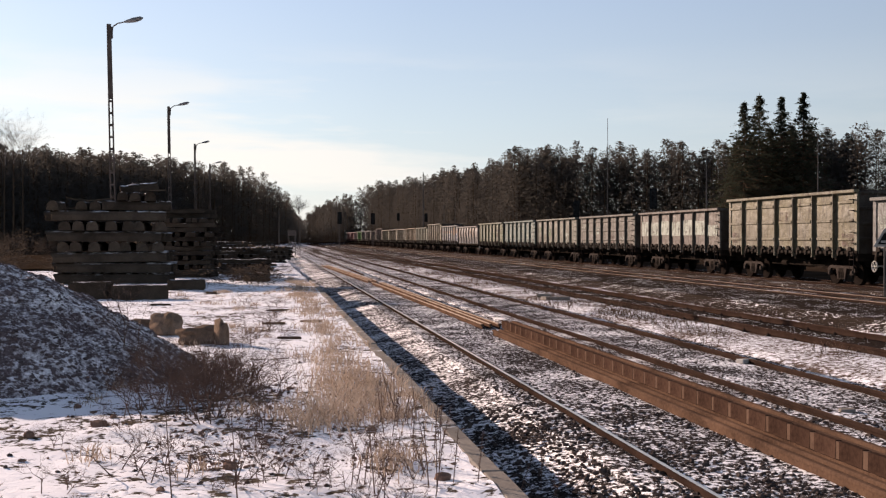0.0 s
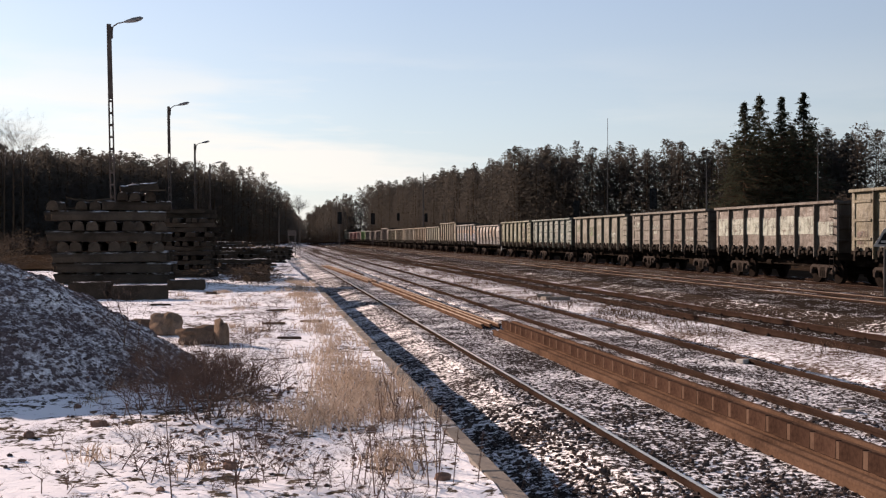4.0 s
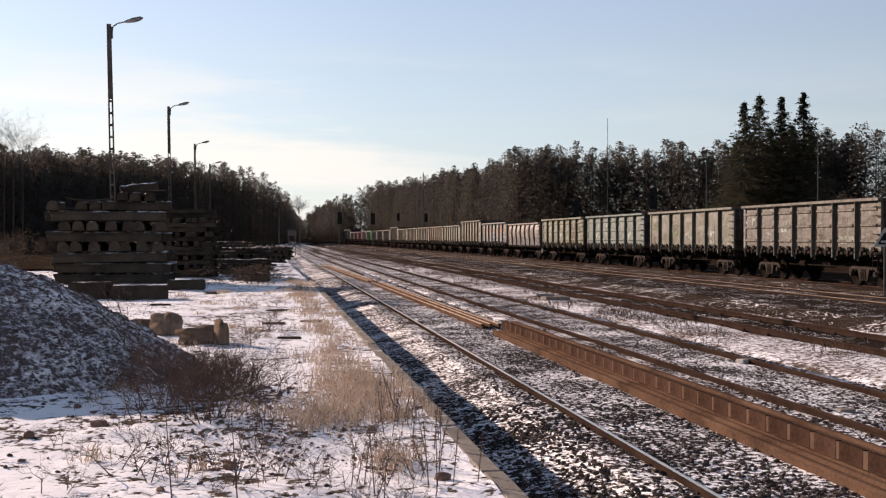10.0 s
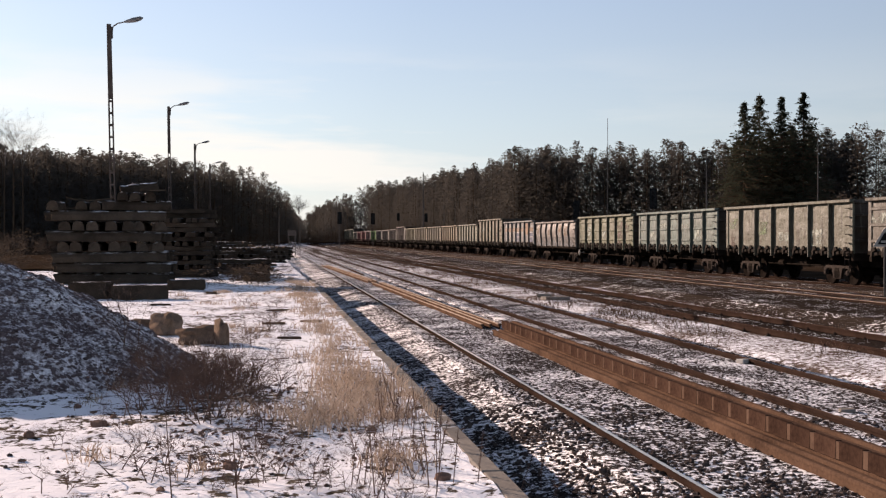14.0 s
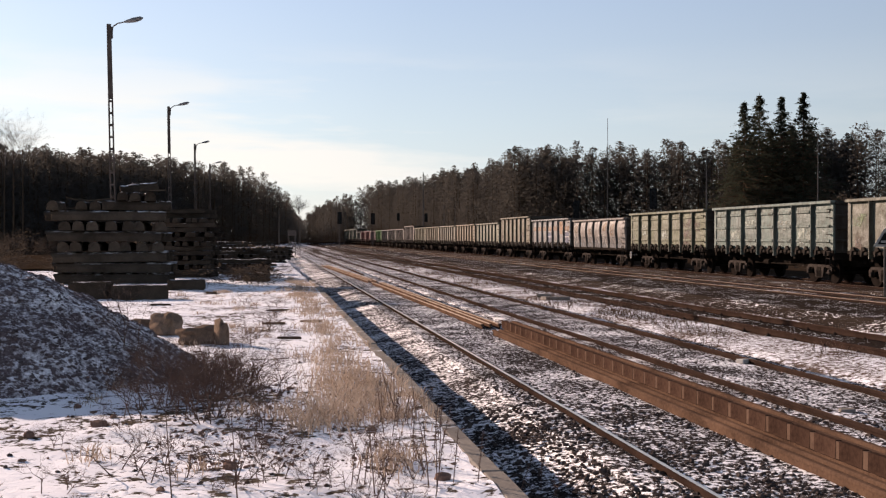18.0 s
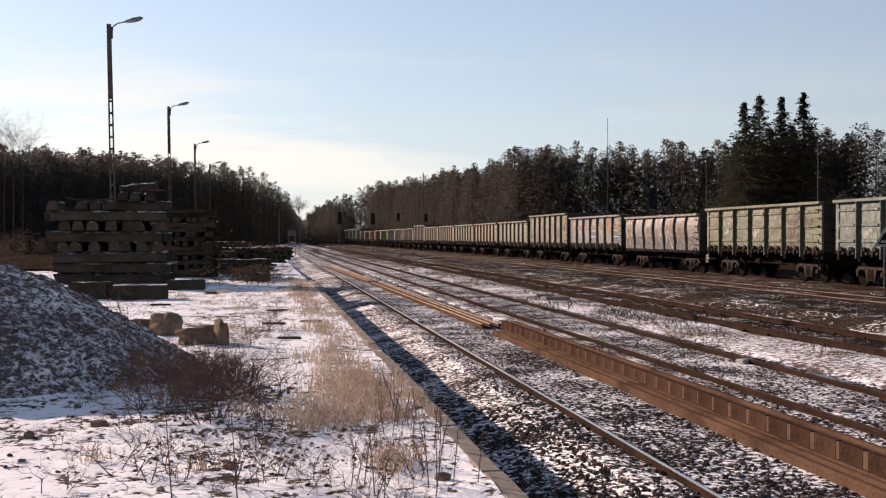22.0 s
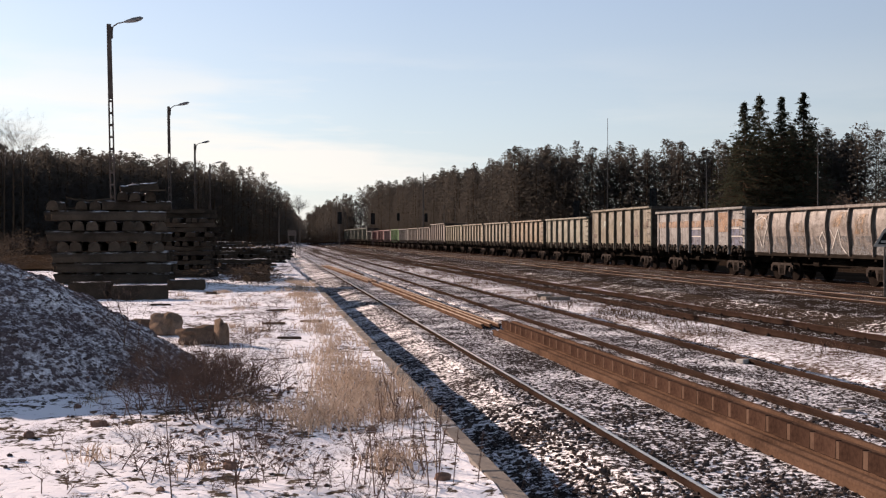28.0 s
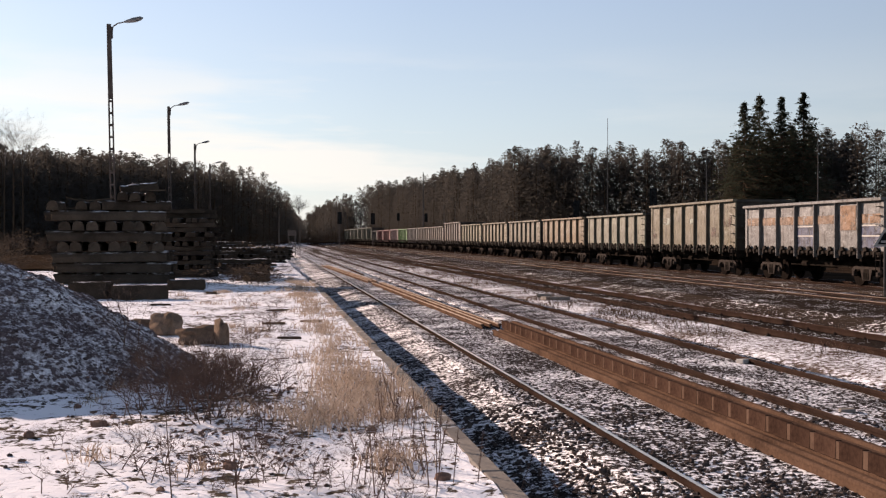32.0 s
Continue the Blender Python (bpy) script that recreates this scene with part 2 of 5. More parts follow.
def rod(bm, a, b, r0, r1=None, n=6):
    a, b = Vector(a), Vector(b)
    r1 = r0 if r1 is None else r1
    q = (b - a).to_track_quat("Z", "Y").to_matrix()
    rings = []
    for p, r in ((a, r0), (b, r1)):
        rings.append([bm.verts.new(p + q @ Vector((r * math.cos(2 * math.pi * i / n), r * math.sin(2 * math.pi * i / n), 0))) for i in range(n)])
    for i in range(n):
        j = (i + 1) % n
        bm.faces.new((rings[0][i], rings[0][j], rings[1][j], rings[1][i]))
    bm.faces.new(rings[0][::-1])
    bm.faces.new(rings[1])


def slab(bm, outline, axis, lo, hi):
    """An outline of (u, v) pairs pushed from lo to hi along axis 0 (x) or 1 (y)."""
    def at(u, v, w):
        return (w, u, v) if axis == 0 else (u, w, v)
    f = [bm.verts.new(at(u, v, lo)) for u, v in outline]
    g = [bm.verts.new(at(u, v, hi)) for u, v in outline]
    n = len(outline)
    bm.faces.new(f)
    bm.faces.new(g[::-1])
    for i in range(n):
        bm.faces.new((f[i], g[i], g[(i + 1) % n], f[(i + 1) % n]))


def mesh_of(name, bm, material, smooth=False):
    bmesh.ops.recalc_face_normals(bm, faces=bm.faces)
    me = bpy.data.meshes.new(name)
    bm.to_mesh(me)
    bm.free()
    me.materials.append(material)
    if smooth:
        for p in me.polygons:
            p.use_smooth = True
    return me


def put(name, me, parent=None, m=None, label=""):
    ob = new(name, me)
    if parent is not None:
        ob.parent = parent
    if m is not None:
        ob.matrix_basis = m
    return tagged(ob, label)


def part(name, bm, material, parent, label="", m=None):
    return put(name, mesh_of(name, bm, material), parent, m, label)


def solid(name, verts, faces, mats, index=None, smooth=False):
    me = bpy.data.meshes.new(name)
    me.from_pydata(verts, [], faces)
    for k in mats:
        me.materials.append(M[k])
    if index is not None:
        me.polygons.foreach_set("material_index", np.asarray(index, dtype=np.int32))
    if smooth:
        me.polygons.foreach_set("use_smooth", np.ones(len(me.polygons), dtype=bool))
    me.update()
    return me


# ---------------------------------------------------------------- the plan
Y1, R = 340.0, 600.0             # the tracks run straight to Y1, then bend to the right
Z_PLAT, Z_BED = 0.25, -0.22      # platform and ballast, rail tops at 0
TRACKS = (("track_1", 4.09), ("track_2", 6.87), ("track_3", 11.30), ("track_4", 18.95), ("track_5", 24.55))
TRAIN_X = 24.55


def along(x, s):
    """Place and heading of the point s metres along the line that runs x metres from the camera's plane."""
    if s <= Y1:
        return x, s, 0.0
    a = (s - Y1) / (R - x)
    return R - (R - x) * math.cos(a), Y1 + (R - x) * math.sin(a), a


def clear_of_tracks(x, y, margin):
    if y <= Y1:
        return x < -margin or x > 27 + margin
    r = math.hypot(x - R, y - Y1)
    return not (R - 27 - margin < r < R + margin)


def lumps(x, y, scale, z=0.0):
    return noise.noise(Vector((x * scale, y * scale, z)))


def ground_z(x, y):
    left = Z_PLAT - 0.02 + 0.035 * lumps(x, y, 0.5) + 0.026 * lumps(x, y, 2.3, 4)
    factor = min(max((y - 40 + 3 * lumps(x, y, 0.25, 12)) / 45, 0), 1)
    left = left * (1 - factor) + (-0.2 + 0.05 * lumps(x, y, 0.3)) * factor
    right = -0.245 + 0.04 * lumps(x, y, 0.4) + 0.012 * lumps(x, y, 2.1, 7)
    right += 0.15 * min(max((x - 8.0) / 0.6, 0), 1) * min(max((10.9 - x) / 0.5, 0), 1)
    return left if x < 1.6 else right


def sheet(name, xs, ys, height, key):
    vs = [(x, y, height(x, y)) for y in ys for x in xs]
    n = len(xs)
    fs = [(j * n + i, j * n + i + 1, (j + 1) * n + i + 1, (j + 1) * n + i) for j in range(len(ys) - 1) for i in range(n - 1)]
    return new(name, solid(name, vs, fs, [key], smooth=True))


def spread(*runs):
    out = []
    for a, b, step in runs:
        n = max(1, round((b - a) / step))
        out += [a + (b - a) * i / n for i in range(n)]
    return out + [runs[-1][1]]


GX = spread((-2600, -200, 400), (-200, -40, 20), (-40, -12, 2), (-12, 1.58, 0.2), (1.58, 1.66, 0.08), (1.66, 26, 0.5), (26, 200, 12), (200, 2600, 400))
GY = spread((-1500, -60, 240), (-60, -14, 8), (-14, 4, 0.5), (4, 30, 0.25), (30, 80, 1.0), (80, 400, 8), (400, 3400, 300))
ground = tagged(sheet("ground", GX, GY, ground_z, "snow_ground"), "thin patchy snow over dark soil and gravel", "ground", kind="structure")

# platform surface, a skin over the ground on the left
PX = spread((-30, -12, 1.5), (-12, 1.5, 0.15))
PY = spread((-12, 4, 0.5), (4, 30, 0.2), (30, 150, 2.0))
platform = tagged(sheet("platform", PX, PY, lambda x, y: ground_z(x, y) + 0.02 + 0.018 * lumps(x, y, 4, 2), "snow_platform"),
                  "snow-dusted loading platform with dry grass and stones", "platform", kind="structure")


def bed(name, x0, x1, top, key, label, slope=0.35, foot=-0.36):
    """A ballast bank along the tracks with sloped shoulders, following the bend."""
    ss = spread((-10, 60, 1.0), (60, 340, 10), (340, 620, 10))
    cross = [(x0 - slope, foot), (x0, top - 0.03)] + [(x0 + (x1 - x0) * i / 12, top) for i in range(13)] + [(x1, top - 0.03), (x1 + slope, -0.36)]
    vs, fs = [], []
    n = len(cross)
    for s in ss:
        for cx, cz in cross:
            px, py, _ = along(cx, s)
            vs.append((px, py, cz + 0.03 * lumps(px, py, 1.5, 3) * (cz > -0.3)))
    for j in range(len(ss) - 1):
        fs += [(j * n + i, j * n + i + 1, (j + 1) * n + i + 1, (j + 1) * n + i) for i in range(n - 1)]
    return tagged(new(name, solid(name, vs, fs, [key], smooth=True)), label, "ballast", kind="structure")


bed("ballast_1", 2.9, 5.35, -0.075, "ballast_snow", "dark crushed stone ballast half covered in snow", 1.0, -0.26)
bed("ballast_2", 5.55, 8.1, -0.085, "ballast_snow", "dark ballast with patches of snow between the rails", 0.25)
bed("ballast_3", 10.62, 12.0, -0.125, "ballast_dark", "dark ballast of the third track")
bed("ballast_4", 14.6, 21.2, -0.08, "ballast_dark", "dark brown ballast with flecks of snow", 1.7)
bed("ballast_5", 22.0, 27.2, -0.08, "ballast_rust", "rusty brown ballast under the train")

def rough_z(x, y):
    return -0.14 + 0.05 * lumps(x, y, 0.3, 8)


tagged(sheet("verge", spread((27.6, 60, 4), (60, 400, 40)), spread((-60, 120, 10), (120, 330, 10)), rough_z, "dry_field"), "dark rough grass beyond the train", "verge", kind="structure")
tagged(sheet("field", spread((-400, -60, 40), (-60, -12, 3), (-12, -2.2, 0.7)), spread((70, 90, 1.0), (90, 150, 4), (150, 420, 20)), lambda x, y: ground_z(x, y) + 0.14 + 0.05 * lumps(x, y, 0.6, 9), "dry_field"),
       "brown dry grass field before the forest", "field", kind="structure")

tagged(sheet("far_field", spread((-90, 260, 25)), spread((330, 1000, 40)), lambda x, y: -0.17, "dry_field"), "dark rough ground round the bend of the tracks", "field", kind="structure")

# platform edge of long concrete kerb blocks
kerb = tagged(new("platform_edge"), "weathered concrete platform edge of long blocks", "kerb", kind="structure")
bm = bmesh.new()
box(bm, 1.49, 1.665, -0.985, 0.985, -0.5, 0.262, 0.02)
KERB = mesh_of("kerb_block", bm, M["curb"])
for i in range(24):
    put("kerb_block", KERB, kerb, pose(random.uniform(-0.012, 0.012), 1 + i * 2.0, random.uniform(-0.012, 0.008), 0, 0, random.uniform(-0.3, 0.3)))

# ---------------------------------------------------------------- rails and sleepers
RAIL = ((-0.07, -0.16), (0.07, -0.16), (0.07, -0.15), (0.012, -0.125), (0.012, -0.045), (0.036, -0.035), (0.036, -0.009), (0.021, 0.0),
        (-0.021, 0.0), (-0.036, -0.009), (-0.036, -0.035), (-0.012, -0.045), (-0.012, -0.125), (-0.07, -0.15))


def rail(x, s0, s1, parent, shiny):
    ss = spread((s0, min(Y1, s1), 20)) if s1 <= Y1 else spread((s0, Y1, 20), (Y1, s1, 10))
    vs, fs, ix = [], [], []
    n = len(RAIL)
    for s in ss:
        for cx, cz in RAIL:
            px, py, _ = along(x + cx, s)
            vs.append((px, py, cz))
    for j in range(len(ss) - 1):
        for i in range(n):
            k = (i + 1) % n
            fs.append((j * n + i, j * n + k, (j + 1) * n + k, (j + 1) * n + i))
            # Track 4's left bevel, towards the sun, is bright too: a painted highlight.
            ix.append(1 if i == 7 or (shiny and 15 < x < 22 and i == 8) else 0)
    fs += [tuple(range(n)), tuple(range(len(vs) - n, len(vs)))]
    ix += [0, 0]
    put("rail", solid("rail", vs, fs, ["rust", "railtop" if shiny and x < 15 else "rust_sunlit" if shiny else "rust_light"], ix), parent)


bm = bmesh.new()
box(bm, -1.25, 1.25, -0.12, 0.12, -0.34, -0.162, 0.015)
SLEEPER = mesh_of("sleeper", bm, M["wood"])
bm = bmesh.new()
for k in (-1, 1):
    box(bm, k * 0.11 - 0.04, k * 0.11 + 0.04, -0.045, 0.045, -0.155, -0.10, 0.01)
    rod(bm, (k * 0.11, 0, -0.13), (k * 0.11, 0, -0.07), 0.018)
FASTENER = mesh_of("fastener", bm, M["iron_dark"])
ON_TRACK = (("track_1", True, 2.0, 60), ("track_2", False, 6.0, 75), ("track_3", False, 14.0, 90), ("track_4", True, 30.0, 100), ("track_5", True, 40.0, 100))
for (name, x), (_, shiny, s_from, count) in zip(TRACKS, ON_TRACK):
    tr = tagged(new(name), "rusty railway track on timber sleepers in snowy ballast", "railway track", "tracks of the yard", kind="structure")
    g = 0.755 if name != "track_5" else 0.79
    for k in (-1, 1):
        if name == "track_1" and k == 1:
            rail(x + g, 60, 600, tr, False)
        else:
            rail(x + k * g, -8, 640, tr, shiny)
    for i in range(count):
        put("sleeper", SLEEPER, tr, pose(x + random.uniform(-0.04, 0.04), s_from + i * 0.62, random.uniform(-0.10, -0.065) if name == "track_3" else random.uniform(-0.075, -0.03), 0, 0, random.uniform(-1, 1)))
        for k in (-1, 1):
            if i % 2 == 0 and name in ("track_1", "track_2", "track_3") and not (name == "track_1" and k == 1):
                put("fastener", FASTENER, tr, pose(x + k * g, s_from + i * 0.62, 0))

# ---------------------------------------------------------------- the goods train
HALF, SIDE = 6.38, 1.46          # half length of a wagon body, half width at the panels
PITCH = 13.92


def bow(z, z0, z1, amount):
    """How far a battered side bulges out at height z."""
    u = (z - z0) / (z1 - z0)
    return amount * (math.sin(math.pi * min(max(u, 0), 1)) * 0.8 - 0.32 * math.sin(2.0 * math.pi * u))


def panel_mesh(w, z0, z1, ribs, bulge, k):
    """One pressed steel side panel, w wide, that faces -x."""
    rnd = random.Random(k)
    bm = bmesh.new()
    nu, nz = 8, 14
    grid = []
    for j in range(nz + 1):
        row = []
        z = z0 + (z1 - z0) * j / nz
        for i in range(nu + 1):
            y = -w / 2 + w * i / nu
            pillow = 0.02 * math.sin(math.pi * i / nu) * math.sin(math.pi * j / nz) * rnd.uniform(0.2, 1.6)
            pillow += 0.045 * max(0.0, noise.noise(Vector((y * 1.9, z * 1.9, 7.0 * k)))) * math.sin(math.pi * j / nz)
            y += 0.05 * noise.noise(Vector((i * 3.1, z * 2.3, 5.0 * k))) * (i in (0, nu))
            row.append(bm.verts.new((-SIDE - pillow - bow(z, z0, z1, bulge), y, z)))
        grid.append(row)
    for j in range(nz):
        for i in range(nu):
            bm.faces.new((grid[j][i], grid[j + 1][i], grid[j + 1][i + 1], grid[j][i + 1]))
    for f in ribs:
        zc = z0 + (z1 - z0) * f
        box(bm, -SIDE - 0.065, -SIDE + 0.01, -w / 2 + 0.24, w / 2 - 0.18, zc - 0.07, zc + 0.07, 0.035)
    box(bm, -SIDE + 0.012, -SIDE + 0.03, -w / 2, w / 2, z0, z1)
    me = mesh_of("side_panel", bm, M["paint"])
    for p in me.polygons:
        p.use_smooth = p.index < nu * nz
    return me


def post_mesh(z0, z1, bulge, deep, wide, face=0.7):
    bm = bmesh.new()
    n = 10 if bulge else 1
    rows = []
    for j in range(n + 1):
        z = z0 + (z1 - z0) * j / n
        o = bow(z, z0, z1, bulge)
        rows.append([bm.verts.new((x, y, z)) for x, y in ((-SIDE + 0.02, -wide), (-SIDE - deep - o, -wide * face), (-SIDE - deep - o, wide * face), (-SIDE + 0.02, wide))])
    for j in range(n):
        for i in range(4):
            k = (i + 1) % 4
            bm.faces.new((rows[j][i], rows[j][k], rows[j + 1][k], rows[j + 1][i]))
    bm.faces.new(rows[0][::-1])
    bm.faces.new(rows[-1])
    return mesh_of("post", bm, M["paint"])


def wagon_kit(top, ribs, bulge, hatches):
    """The meshes of one type of open wagon."""
    z0 = 1.42 if hatches else 1.25
    w = 2 * HALF / 7
    kit = {"top": top, "z0": z0, "w": w, "hatches": hatches}
    kit["panels"] = [panel_mesh(w - 0.13, z0, top - 0.12, ribs, bulge, k) for k in range(3)]
    kit["post"] = post_mesh(z0 - 0.30 if hatches else z0 - 0.04, top - 0.1, bulge, 0.13 if bulge else 0.16, 0.07, 0.36)
    kit["corner"] = post_mesh(z0 - 0.12, top - 0.1, bulge * 0.3, 0.05, 0.16)
    bm = bmesh.new()
    box(bm, -SIDE - 0.19, -SIDE + 0.05, -HALF, HALF, top - 0.13, top, 0.02)
    kit["top_rail"] = mesh_of("top_rail", bm, M["paint"])
    bm = bmesh.new()
    box(bm, -SIDE, SIDE, -0.04, 0.04, z0 - 0.1, top - 0.02)
    for f in (0.2, 0.45, 0.7, 0.95):
        zc = z0 + (top - z0) * f
        box(bm, -SIDE, SIDE, -0.11, -0.03, zc - 0.07, zc + 0.05, 0.02)
    kit["end_wall"] = mesh_of("end_wall", bm, M["paint"])
    bm = bmesh.new()
    box(bm, -SIDE + 0.03, SIDE - 0.03, -HALF + 0.05, HALF - 0.05, 1.22, 1.30)
    box(bm, -0.25, 0.25, -HALF + 0.05, HALF - 0.05, 0.72, 1.22, 0.02)
    for i in range(8):
        y = -HALF + w * i
        y = min(max(y, -HALF + 0.12), HALF - 0.12)
        box(bm, -SIDE, SIDE, y - 0.08, y + 0.08, 1.02, 1.22)
    for k in (-1, 1):
        box(bm, k * SIDE - 0.06, k * SIDE + 0.06, -HALF, HALF, z0 - 0.14, z0 + 0.01, 0.01)
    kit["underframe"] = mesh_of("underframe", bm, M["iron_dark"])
    bm = bmesh.new()
    for k in (-0.4, 0.4):
        slab(bm, [(k - 0.22, z0 + 0.02), (k - 0.12, z0 + 0.16), (k + 0.02, z0 + 0.16), (k + 0.10, z0 + 0.03), (k + 0.13, z0 - 0.22), (k + 0.05, z0 - 0.22), (k, z0 - 0.02)], 0, -SIDE - 0.16, -SIDE - 0.07)
        box(bm, -SIDE - 0.10, -SIDE + 0.02, k - 0.28, k + 0.28, z0 - 0.16, z0 - 0.02, 0.02)
    kit["hatch_latch"] = mesh_of("hatch_latch", bm, M["latch"])
    bm = bmesh.new()
    for y in (-0.17, 0.17):
        rod(bm, (-SIDE - 0.16, y, 0.45), (-SIDE - 0.16, y, 1.4), 0.018, n=5)
    for z in (0.48, 0.78, 1.08, 1.36):
        rod(bm, (-SIDE - 0.16, -0.17, z), (-SIDE - 0.16, 0.17, z), 0.018, n=5)
    box(bm, -SIDE - 0.17, -SIDE + 0.02, -0.05, 0.05, 1.2, 1.26)
    kit["step_ladder"] = mesh_of("step_ladder", bm, M["bogie"])
    bm = bmesh.new()
    box(bm, -SIDE - 0.17, -SIDE - 0.13, -0.14, 0.14, 0, 0.03)
    for y in (-0.14, 0.11):
        box(bm, -SIDE - 0.15, -SIDE, y, y + 0.03, 0, 0.03)
    kit["rung"] = mesh_of("rung", bm, M["iron_dark"])
    return kit


bm = bmesh.new()
slab(bm, [(-1.12, 0.52), (-1.14, 0.66), (-0.95, 0.79), (0.95, 0.79), (1.14, 0.66), (1.12, 0.52), (0.98, 0.52), (0.86, 0.67), (0.45, 0.68), (0.36, 0.42), (0.30, 0.24), (-0.30, 0.24), (-0.36, 0.42), (-0.45, 0.68), (-0.86, 0.67), (-0.98, 0.52)], 0, -1.10, -1.0)
for y in (-0.925, 0.925):
    box(bm, -1.17, -0.98, y - 0.11, y + 0.11, 0.38, 0.60, 0.04)
SIDE_FRAME = mesh_of("side_frame", bm, M["bogie"])
bm = bmesh.new()
box(bm, -1.12, 1.12, -0.2, 0.2, 0.5, 0.70, 0.03)
for x in (-1.06, 1.06):
    for y in (-0.16, 0.0, 0.16):
        rod(bm, (x, y, 0.27), (x, y, 0.55), 0.075, n=8)
BOLSTER = mesh_of("bolster", bm, M["iron_dark"])


def wheel_mesh():
    bm = bmesh.new()
    rod(bm, (-1.08, 0, 0), (1.08, 0, 0), 0.085, n=10)
    for k in (-1, 1):
        for x0, x1, r in ((0.735, 0.865, 0.475), (0.70, 0.735, 0.505), (0.865, 0.90, 0.14)):
            rod(bm, (k * x0, 0, 0), (k * x1, 0, 0), r, n=20)
        for q in range(4):
            a = math.pi / 2 * q
            rod(bm, (k * 0.868, 0.28 * math.cos(a), 0.28 * math.sin(a)), (k * 0.872, 0.28 * math.cos(a), 0.28 * math.sin(a)), 0.07, n=8)
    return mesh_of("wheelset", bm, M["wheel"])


WHEELS = wheel_mesh()
bm = bmesh.new()
box(bm, -0.2, 0.2, -0.12, 0.2, 0.85, 1.2, 0.02)
rod(bm, (0, 0.1, 1.03), (0, 0.45, 1.03), 0.09, n=8)
box(bm, -0.18, 0.18, 0.4, 0.62, 0.88, 1.2, 0.04)
COUPLER = mesh_of("coupler", bm, M["iron_dark"])
bm = bmesh.new()
rod(bm, (-0.55, -0.9, 0.85), (-0.55, 0.3, 0.85), 0.2, n=12)
rod(bm, (-0.9, 0.9, 0.8), (-0.9, 1.4, 0.8), 0.13, n=10)
rod(bm, (-0.9, -2.6, 0.75), (-0.9, 2.6, 0.75), 0.03, n=5)
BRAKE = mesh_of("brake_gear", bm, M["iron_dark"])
bm = bmesh.new()
for q in range(12):
    a, c = math.pi / 6 * q, math.pi / 6 * (q + 1)
    rod(bm, (-1.62, 0.2 * math.cos(a), 0.2 * math.sin(a)), (-1.62, 0.2 * math.cos(c), 0.2 * math.sin(c)), 0.022, n=5)
for q in range(3):
    a = math.pi / 3 * q
    rod(bm, (-1.62, 0.2 * math.cos(a), 0.2 * math.sin(a)), (-1.62, -0.2 * math.cos(a), -0.2 * math.sin(a)), 0.015, n=5)
rod(bm, (-1.62, 0, 0), (-1.2, 0, 0), 0.03, n=6)
HAND_WHEEL = mesh_of("hand_wheel", bm, M["sign_white"])

KITS = {"ribbed": wagon_kit(3.50, (0.2, 0.52, 0.84), 0.0, True),
        "tall": wagon_kit(3.88, (0.2, 0.52, 0.84), 0.0, True),
        "smooth": wagon_kit(3.50, (), 0.0, True),
        "tall_smooth": wagon_kit(3.90, (), 0.0, True),
        "bowed": wagon_kit(3.28, (), 0.10, False),
        "high": wagon_kit(4.35, (), 0.0, True)}


def wagon(kind, tint, label, factor=1.0):
    """An open goods wagon, its base on the rail tops at its middle; the side that is seen faces -x."""
    kit = KITS[kind]
    root = new("gondola_wagon")
    tagged(root, label, "goods wagon", "wagons of the train")
    made = []
    for flip in (0, 180):
        turn = pose(0, 0, 0, 0, 0, flip)
        for i in range(7):
            made.append(put("side_panel", kit["panels"][i % 3], root, turn @ pose(0, -HALF + kit["w"] * (i + 0.5), 0)))
            if kit["hatches"]:
                put("hatch_latch", kit["hatch_latch"], root, turn @ pose(0, -HALF + kit["w"] * (i + 0.5), 0))
        for i in range(1, 7):
            made.append(put("post", kit["post"], root, turn @ pose(0, -HALF + kit["w"] * i, 0)))
        for y in (-HALF + 0.14, HALF - 0.14):
            made.append(put("corner_post", kit["corner"], root, turn @ pose(0, y, 0)))
        made.append(put("top_rail", kit["top_rail"], root, turn))
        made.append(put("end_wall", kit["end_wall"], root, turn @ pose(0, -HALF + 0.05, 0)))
        put("coupler", COUPLER, root, turn @ pose(0, HALF + 0.1, 0))
        put("step_ladder", kit["step_ladder"], root, turn @ pose(0, -HALF + 0.25, 0))
        for k in range(5):
            put("rung", kit["rung"], root, turn @ pose(0, -HALF + 0.28, kit["z0"] + 0.3 + k * (kit["top"] - kit["z0"] - 0.5) / 4.5))
    put("underframe", kit["underframe"], root)
    put("brake_gear", BRAKE, root)
    for y in (-4.33, 4.33):
        bogie = put("bogie", BOLSTER, root, pose(0, y, 0))
        for flip in (0, 180):
            put("side_frame", SIDE_FRAME, bogie, pose(0, 0, 0, 0, 0, flip))
        for d in (-0.925, 0.925):
            put("wheelset", WHEELS, bogie, pose(0, d, 0.475))
    for ob in made:
        # End walls near black, posts darker: their shade is put into the tint.
        ob.color = (0.022, 0.018, 0.015, 1) if ob.name.startswith("end_wall") else (*[(c * 1.35 - sum(tint) * 0.117) * (0.20 if ob.name.startswith("post") else 0.31) * factor for c in tint], 1)
    return root


